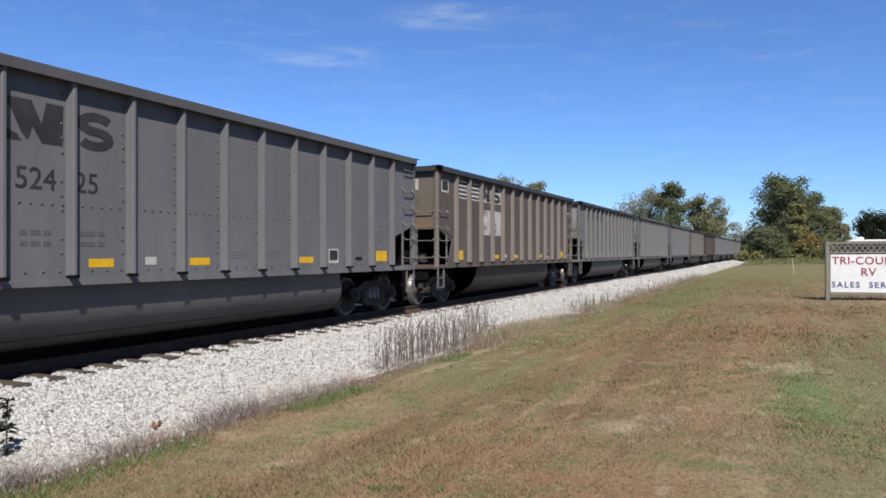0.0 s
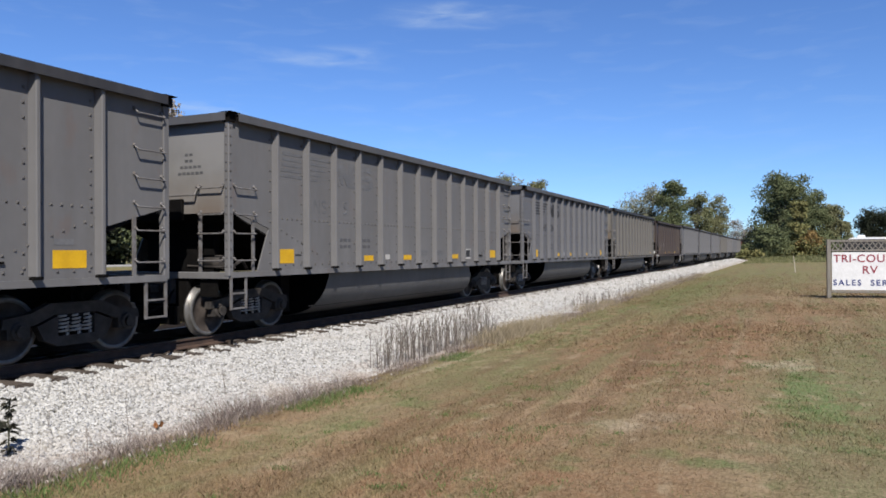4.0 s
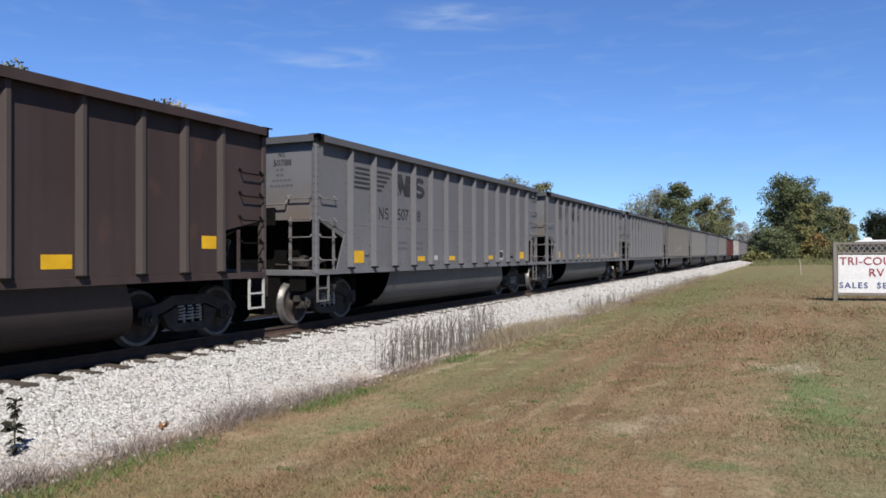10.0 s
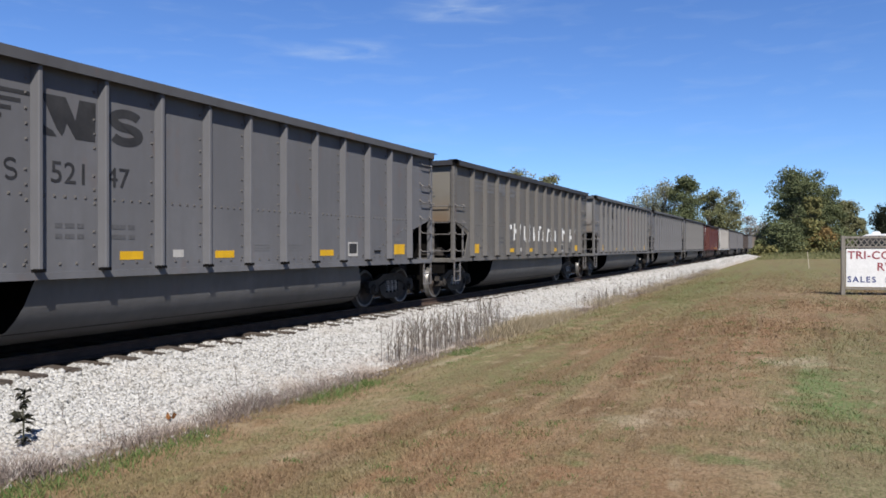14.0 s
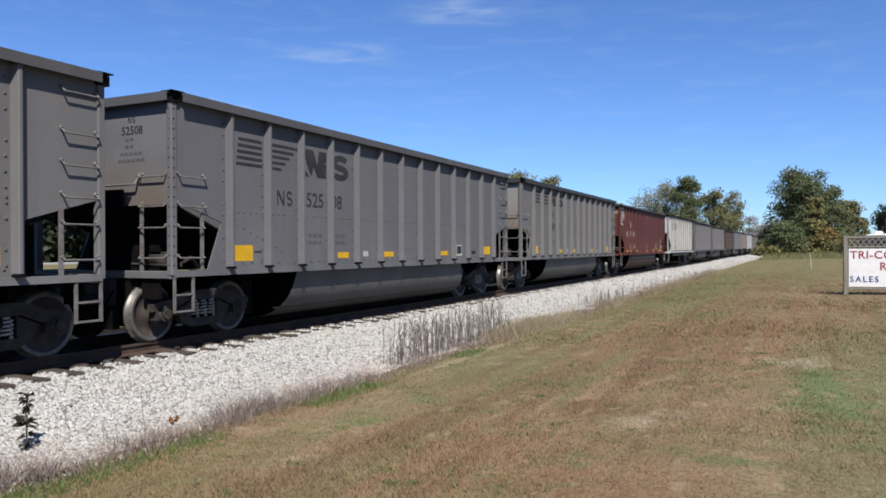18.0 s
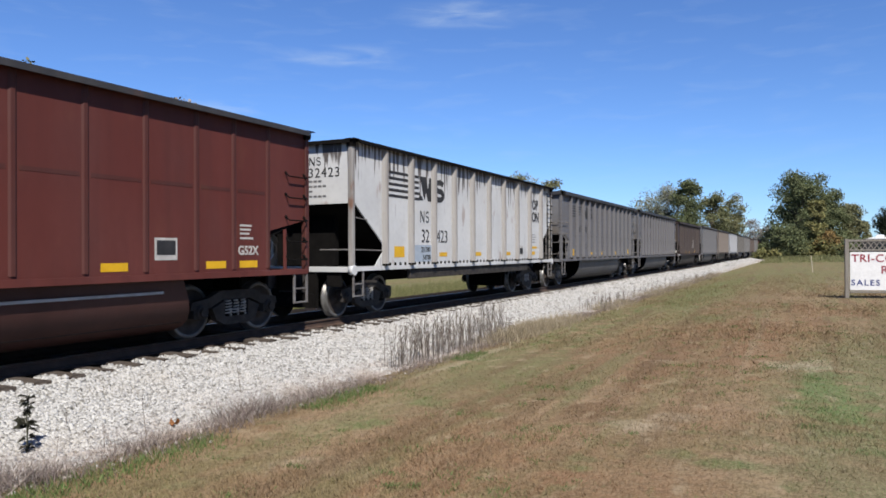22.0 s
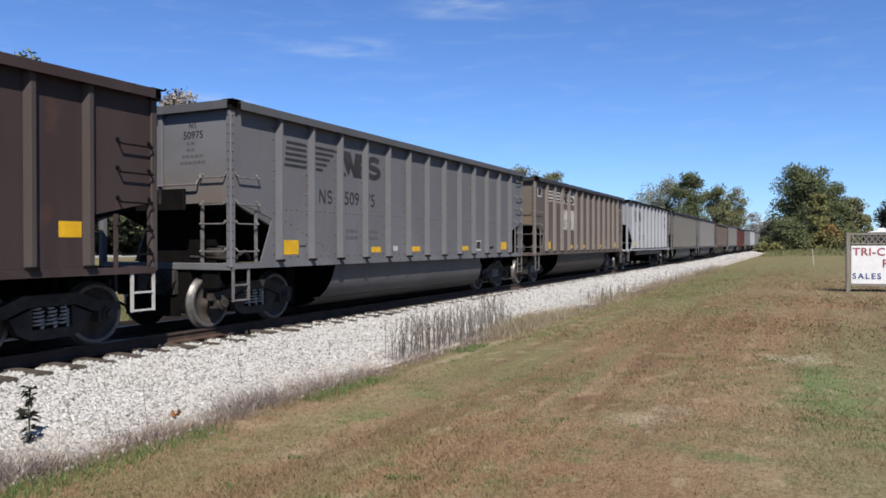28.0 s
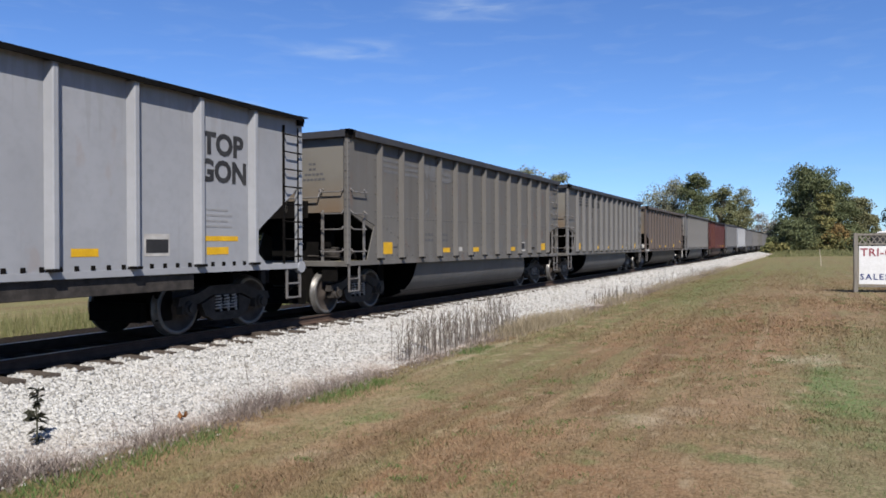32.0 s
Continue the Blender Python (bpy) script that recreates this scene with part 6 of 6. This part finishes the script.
# ---- sign ----
def build_sign():
    x, y = polar(1492, 27.6)
    z = float(ground_z(x, y))
    sign = tagged(new("roadside_sign"), "white wooden sign board with red and blue writing", "sign")
    sign.matrix_world = pose(x, y, z, 0, 0, 6)
    w, top = 2.9, 2.18
    for a in (0, w):
        bm = bmesh.new()
        box(bm, a - .07, a + .07, -.07, .07, -.2, top, .012)
        part("post", bm, WOODPOST, sign, "weathered square wooden post")
    bm = bmesh.new()
    box(bm, .10, w - .10, -.025, .025, .30, 1.70, .008)
    part("board", bm, SIGNWHITE, sign, "flat white board")
    for za, zb in ((1.74, 1.80), (2.08, 2.16), (.20, .27)):
        bm = bmesh.new()
        box(bm, .07, w - .07, -.035, .035, za, zb, .008)
        part("rail", bm, WOODPOST, sign)
    n = 14
    for k in range(n):
        a = .12 + (w - .24) * k / n
        for s in (0, 1):
            bm = bmesh.new()
            d = (w - .24) / n
            p, q = ((a, 1.80), (a + d, 2.08)) if s else ((a + d, 1.80), (a, 2.08))
            prism(bm, [(p[0] - .02, p[1]), (p[0] + .02, p[1]), (q[0] + .02, q[1]), (q[0] - .02, q[1])], 1, -.012 + .013 * s, .0 + .013 * s)
            part("lattice_slat", bm, WOODPOST, sign)
    c = w / 2
    write("writing", "TRI-COUNTY", .28, SIGNRED, sign, (c - .03, -.03, 1.46), END_TURN, .006, spread=1.08)
    write("writing", "RV", .285, SIGNRED, sign, (c - .10, -.03, 1.04), END_TURN, .006, spread=1.1)
    write("writing", "SALES  SERVICE", .21, SIGNBLUE, sign, (c - .03, -.03, .57), END_TURN, .006, spread=1.28)


build_sign()


STAKEWOOD = simple("pale_stake_wood", (0.3654, 0.3306, 0.2697), (0.2958, 0.261, 0.2088), 6.0, 0.9)


def build_stake():
    x, y = polar(1432, 60)
    bm = bmesh.new()
    rod(bm, (0, 0, -.1), (-.12, 0, 1.35), .035, 6, .03)
    ob = part("marker_stake", bm, STAKEWOOD)
    ob.location = (x, y, float(ground_z(x, y)))
    tagged(ob, "thin pale wooden stake leaning in the lawn", "stake")


build_stake()


# ---- grass and weeds ----
def blades(n, rng, x, y, z, h, lean, width):
    a = rng.uniform(0, 2 * np.pi, n)
    w = width * rng.uniform(.6, 1.4, n)
    dx, dy = np.cos(a) * w, np.sin(a) * w
    la = rng.uniform(0, 2 * np.pi, n)
    ll = lean * h * rng.uniform(.2, 1, n)
    return np.stack([np.stack([x - dx, y - dy, z], 1), np.stack([x + dx, y + dy, z], 1), np.stack([x + np.cos(la) * ll, y + np.sin(la) * ll, z + h], 1)], 1).reshape(-1, 3), np.arange(3 * n).reshape(-1, 3)


def gz(x, y):
    return np.interp(x, GX, GZ)


def build_grass():
    rng = np.random.default_rng(8)
    n = 340000
    y = 2.5 + rng.random(n) ** 2.1 * 72
    x = -6.2 + rng.random(n) * (8.5 + y * .22)
    keep = rng.random(n) < np.clip((66 - y) / 46, 0, 1)
    x, y = x[keep], y[keep]
    n = len(x)
    h = rng.uniform(.010, .044, n) * (1 + (y > 14) * .3)
    v, f = blades(n, rng, x, y, gz(x, y) - .02, h + .02, 1.1, .0034 + .00042 * y)
    tagged(fast("lawn_grass", v, f, BLADE), "short mown dry brown and green grass", "grass", kind="stuff")
    # sparser grass about the place where the camera stands
    n = 70000
    x, y = rng.uniform(-6.2, 11, n), rng.uniform(-9, 4.5, n)
    keep = (y < 2.5) | (rng.random(n) < (4.5 - y) / 2)
    x, y = x[keep], y[keep]
    v, f = blades(len(x), rng, x, y, gz(x, y) - .02, rng.uniform(.03, .056, len(x)), 1.1, .005)
    tagged(fast("near_grass", v, f, BLADE), "short mown dry brown and green grass", "grass", kind="stuff")
    n = 110000
    y = 2.5 + rng.random(n) ** 1.3 * 6.5
    x = -6.0 + rng.random(n) * (7.0 + y * .3)
    v, f = blades(n, rng, x, y, gz(x, y) - .02, rng.uniform(.03, .062, n), 1.1, .0045)
    tagged(fast("front_grass", v, f, BLADE), "short mown dry brown and green grass", "grass", kind="stuff")
    # rough grass at the foot of the far trees
    n = 14000
    d = rng.uniform(118, 160, n)
    a = np.radians(rng.uniform(-3.5, 9.5, n))
    x, y = d * np.sin(a), d * np.cos(a)
    keep = x > -5.5
    x, y = x[keep], y[keep]
    v, f = blades(len(x), rng, x, y, gz(x, y) - .05, rng.uniform(.2, 1.1, len(x)) * np.clip((np.hypot(x, y) - 112) / 40, .2, 1), .5, .07)
    tagged(fast("rough_grass", v, f, MEADOW), "tall rough grass and weeds at the foot of the trees", "grass", kind="stuff")
    # green fringe along the ballast
    n = 15000
    y = 2 + rng.random(n) ** 1.3 * 16
    clump = np.array([noise.noise((0, b * .5, 3.0)) for b in y])
    x = -5.62 + rng.normal(0, .16, n) + .1 * clump
    keep = (clump > .16 - .30 * (y < 9.5))
    x, y = x[keep], y[keep]
    v, f = blades(len(x), rng, x, y, gz(x, y) - .02, rng.uniform(.03, .11, len(x)), 1.0, .006)
    tagged(fast("edge_grass", v, f, FRESH), "fresh green grass along the ballast edge", "grass", kind="stuff")
    # purple-brown dry fringe between grass and stones
    n = 30000
    y = 2 + rng.random(n) ** 1.4 * 60
    lump = np.array([noise.noise((7, b * .9, 2.0)) for b in y])
    x = -6.0 - .22 * lump + rng.normal(0, .17, n)
    z = np.maximum(gz(x, y), bed_z(x)) - .03
    v, f = blades(n, rng, x, y, z, rng.uniform(.04, .17, n) * (1 + 1.2 * lump) * (1 + .6 * (y < 9)), 1.2, .0046)
    tagged(fast("dry_fringe", v, f, FRINGE), "dry purplish brown grass at the foot of the ballast", "grass", kind="stuff")
    # straw tufts near the tall weeds and beyond
    n = 9000
    y = 15.0 + rng.random(n) ** 1.2 * 50
    x = -5.95 + rng.normal(0, .28, n)
    keep = np.array([noise.noise((5, b * .28, 1.0)) for b in y]) > -.05
    x, y = x[keep], y[keep]
    m = 5200
    x = np.concatenate([x, -5.95 + rng.normal(0, .22, m)])
    y = np.concatenate([y, rng.normal(17.2, 1.1, m)])
    v, f = blades(len(x), rng, x, y, np.maximum(gz(x, y), bed_z(x)) - .03, rng.uniform(.10, .38, len(x)), .9, .007)
    tagged(fast("straw_tufts", v, f, STRAW), "tufts of pale straw grass along the ballast", "grass", kind="stuff")
    # small green rosettes scattered over the lawn
    m = 420
    cy = 3 + rng.random(m) ** 1.4 * 26
    cx = -5.4 + rng.random(m) * (7.5 + cy * .25)
    n = 60
    x = np.repeat(cx, n) + rng.normal(0, 1, m * n) * np.repeat(rng.uniform(.03, .16, m), n)
    y = np.repeat(cy, n) + rng.normal(0, 1, m * n) * np.repeat(rng.uniform(.03, .12, m), n)
    v, f = blades(m * n, rng, x, y, gz(x, y) - .01, rng.uniform(.015, .05, m * n), 1.3, .006)
    tagged(fast("lawn_weeds", v, f, FRESH), "small green weeds in the dry lawn", "grass", kind="stuff")
    # tall dry grass beyond the track
    n = 26000
    y = -6 + rng.random(n) * 60
    x = -16.9 - rng.random(n) ** 1.5 * 3.0
    v, f = blades(n, rng, x, y, gz(x, y) - .03, rng.uniform(.15, .55, n) * np.clip((-x - 16.2) / 1.2, .4, 1), .5, .010)
    tagged(fast("tall_grass", v, f, MEADOW), "tall green and straw grass behind the railway", "grass", kind="stuff")


build_grass()


def weed_clump(name, label, spots, heights, mat, seed, r=.006, twigs=5):
    """Bare branching weed stems."""
    rnd = random.Random(seed)
    bm = bmesh.new()
    for (x, y), h in zip(spots, heights):
        z = max(float(bed_z(x)), float(gz(x, y))) - .03
        p = Vector((x, y, z))
        q = p + Vector((rnd.uniform(-.12, .12) * h, rnd.uniform(-.12, .12) * h, h))
        rod(bm, p, q, r, 3, r * .5)
        for k in range(twigs):
            s = p.lerp(q, rnd.uniform(.35, .95))
            e = s + Vector((rnd.uniform(-.16, .16), rnd.uniform(-.16, .16), rnd.uniform(.10, .30))) * h
            rod(bm, s, e, r * .6, 3, r * .3)
    return tagged(part(name, bm, mat), label, "weeds", kind="stuff")


def build_weeds():
    rnd = random.Random(12)
    spots = [(-6.35 + rnd.gauss(0, .16), rnd.uniform(11.2, 16.6)) for _ in range(185)]
    weed_clump("dry_weeds", "clump of tall dry grey-brown weed stems on the ballast edge", spots, [rnd.uniform(.30, .84) for _ in spots], WEED, 3, .0075, 6)
    spots = [(-6.3 + rnd.gauss(0, .3), 24 + 40 * rnd.random() ** 1.3) for _ in range(190)]
    weed_clump("far_weeds", "low dry weeds scattered along the ballast edge", spots, [rnd.uniform(.2, .55) for _ in spots], WEED, 4, .008, 4)
    spots = [(-7.0 + rnd.uniform(-.8, .8), 3 + 30 * rnd.random()) for _ in range(26)]
    weed_clump("stray_weeds", "single dry stalks growing through the ballast", spots, [rnd.uniform(.2, .5) for _ in spots], WEED, 5, .005, 3)


build_weeds()


def build_dock():
    """A dark dried dock plant with curled leaves."""
    x, y = polar(37, 7.3)
    plant = tagged(new("dock_plant"), "dried dark stalk with curled leaves at the ballast edge", "plant")
    plant.location = (x, y, float(gz(x, y)))
    rnd = random.Random(2)
    bm = bmesh.new()
    path = [(0, 0, -.02), (.02, .01, .22), (-.02, .03, .46), (.03, .02, .66)]
    pipe(bm, path, .008, 5)
    rod(bm, path[1], (.10, -.03, .50), .006, 5, .003)
    part("stalk", bm, DOCK, plant)
    for k in range(46):
        z = .06 + .60 * rnd.choice((.10, .22, .30, .48, .56, .75, .84, .95)) + rnd.uniform(-.03, .03)
        a, l = rnd.uniform(0, 6.28), rnd.uniform(.04, .13)
        d = Vector((math.cos(a), math.sin(a), rnd.uniform(-.5, .6)))
        s = Vector((-math.sin(a), math.cos(a), rnd.uniform(-.6, .6))) * rnd.uniform(.018, .045)
        b = Vector((np.interp(z, [0, .22, .46, .66], [0, .02, -.02, .03]), .02, z))
        bm = bmesh.new()
        pts = [b, b + d * l * .5 + s, b + d * l + Vector((0, 0, -.02)), b + d * l * .5 - s + Vector((0, 0, .02))]
        bm.faces.new([bm.verts.new(p) for p in pts])
        bmesh.ops.solidify(bm, geom=list(bm.faces), thickness=.004)
        part("leaf", bm, DOCK, plant)


DOCK = simple("dark_dried_leaf", (0.024, 0.028, 0.016), (0.060, 0.052, 0.038), 20.0, 0.8, rise=0)
build_dock()


def build_fallen_leaf():
    """A curled orange leaf caught in the dry fringe."""
    rnd = random.Random(9)
    bm = bmesh.new()
    rim = []
    for k in range(11):
        a = 2 * math.pi * k / 11
        r = .055 * (1.25 if k % 2 else .75)
        rim.append(bm.verts.new((r * math.cos(a), r * .8 * math.sin(a), .05 + .045 * math.cos(2 * a) + rnd.uniform(-.012, .012))))
    mid = bm.verts.new((0, 0, .02))
    for k in range(11):
        bm.faces.new((rim[k], rim[(k + 1) % 11], mid))
    bmesh.ops.solidify(bm, geom=list(bm.faces), thickness=.003)
    leaf = part("fallen_leaf", bm, ORANGELEAF)
    leaf.location = (-6.5, 6.42, float(max(bed_z(-6.5), gz(-6.5, 6.42))) + .03)
    tagged(leaf, "curled orange autumn leaf on the ballast edge", "leaf")


ORANGELEAF = simple("orange_dry_leaf", (0.30, 0.135, 0.05), (0.20, 0.085, 0.035), 20.0, 0.8, rise=0)
build_fallen_leaf()


# ---- movement ----
def motions():
    ts = [t for t, s in RUN]
    ss = [s for t, s in RUN]
    slope = [(ss[min(i + 1, len(ss) - 1)] - ss[max(i - 1, 0)]) / (ts[min(i + 1, len(ts) - 1)] - ts[max(i - 1, 0)]) for i in range(len(ts))]

    def rolled(t):
        i = min(max(int(np.searchsorted(ts, t)) - 1, 0), len(ts) - 2)
        h = ts[i + 1] - ts[i]
        u = (t - ts[i]) / h
        return (ss[i] * (1 + 2 * u) * (1 - u) ** 2 + slope[i] * h * u * (1 - u) ** 2 + ss[i + 1] * u * u * (3 - 2 * u) + slope[i + 1] * h * u * u * (u - 1))
    # road traffic
    walk(PICKUP, [(t, pose(-53, 40.6 + 15 * (t - 1.0), .45)) for t in (0, 8, 16, 24, 32)])
    walk(LORRY, [(t, pose(-56, 34.5 + 14 * (t - 31.0), .45)) for t in (0, 8, 16, 24, 32)])
    for car, style, paint, ribs, a, b, y in TRAIN:
        walk(car, [(t, pose(TRACK_X, y - rolled(t), 0)) for t in range(33)])
        # the wheels turn while the car is near
        near = [t for t in (i / 20 for i in range(641)) if -16 < y - rolled(t) < 34]
        if len(near) < 2:
            continue
        t0 = near[0]
        rows = [(0.0, 0.0)] if t0 > 0 else []
        rows += [(t, math.degrees((rolled(t) - rolled(t0)) / .457)) for t in near]
        if near[-1] < 32:
            rows.append((32.0, rows[-1][1]))
        for truck in car.children:
            if not truck.name.startswith("truck"):
                continue
            for ws in truck.children:
                if ws.name.startswith("wheelset"):
                    a = ws.matrix_local.translation.y
                    walk(ws, [(t, pose(0, a, .457, ang % 360)) for t, ang in rows])


motions()
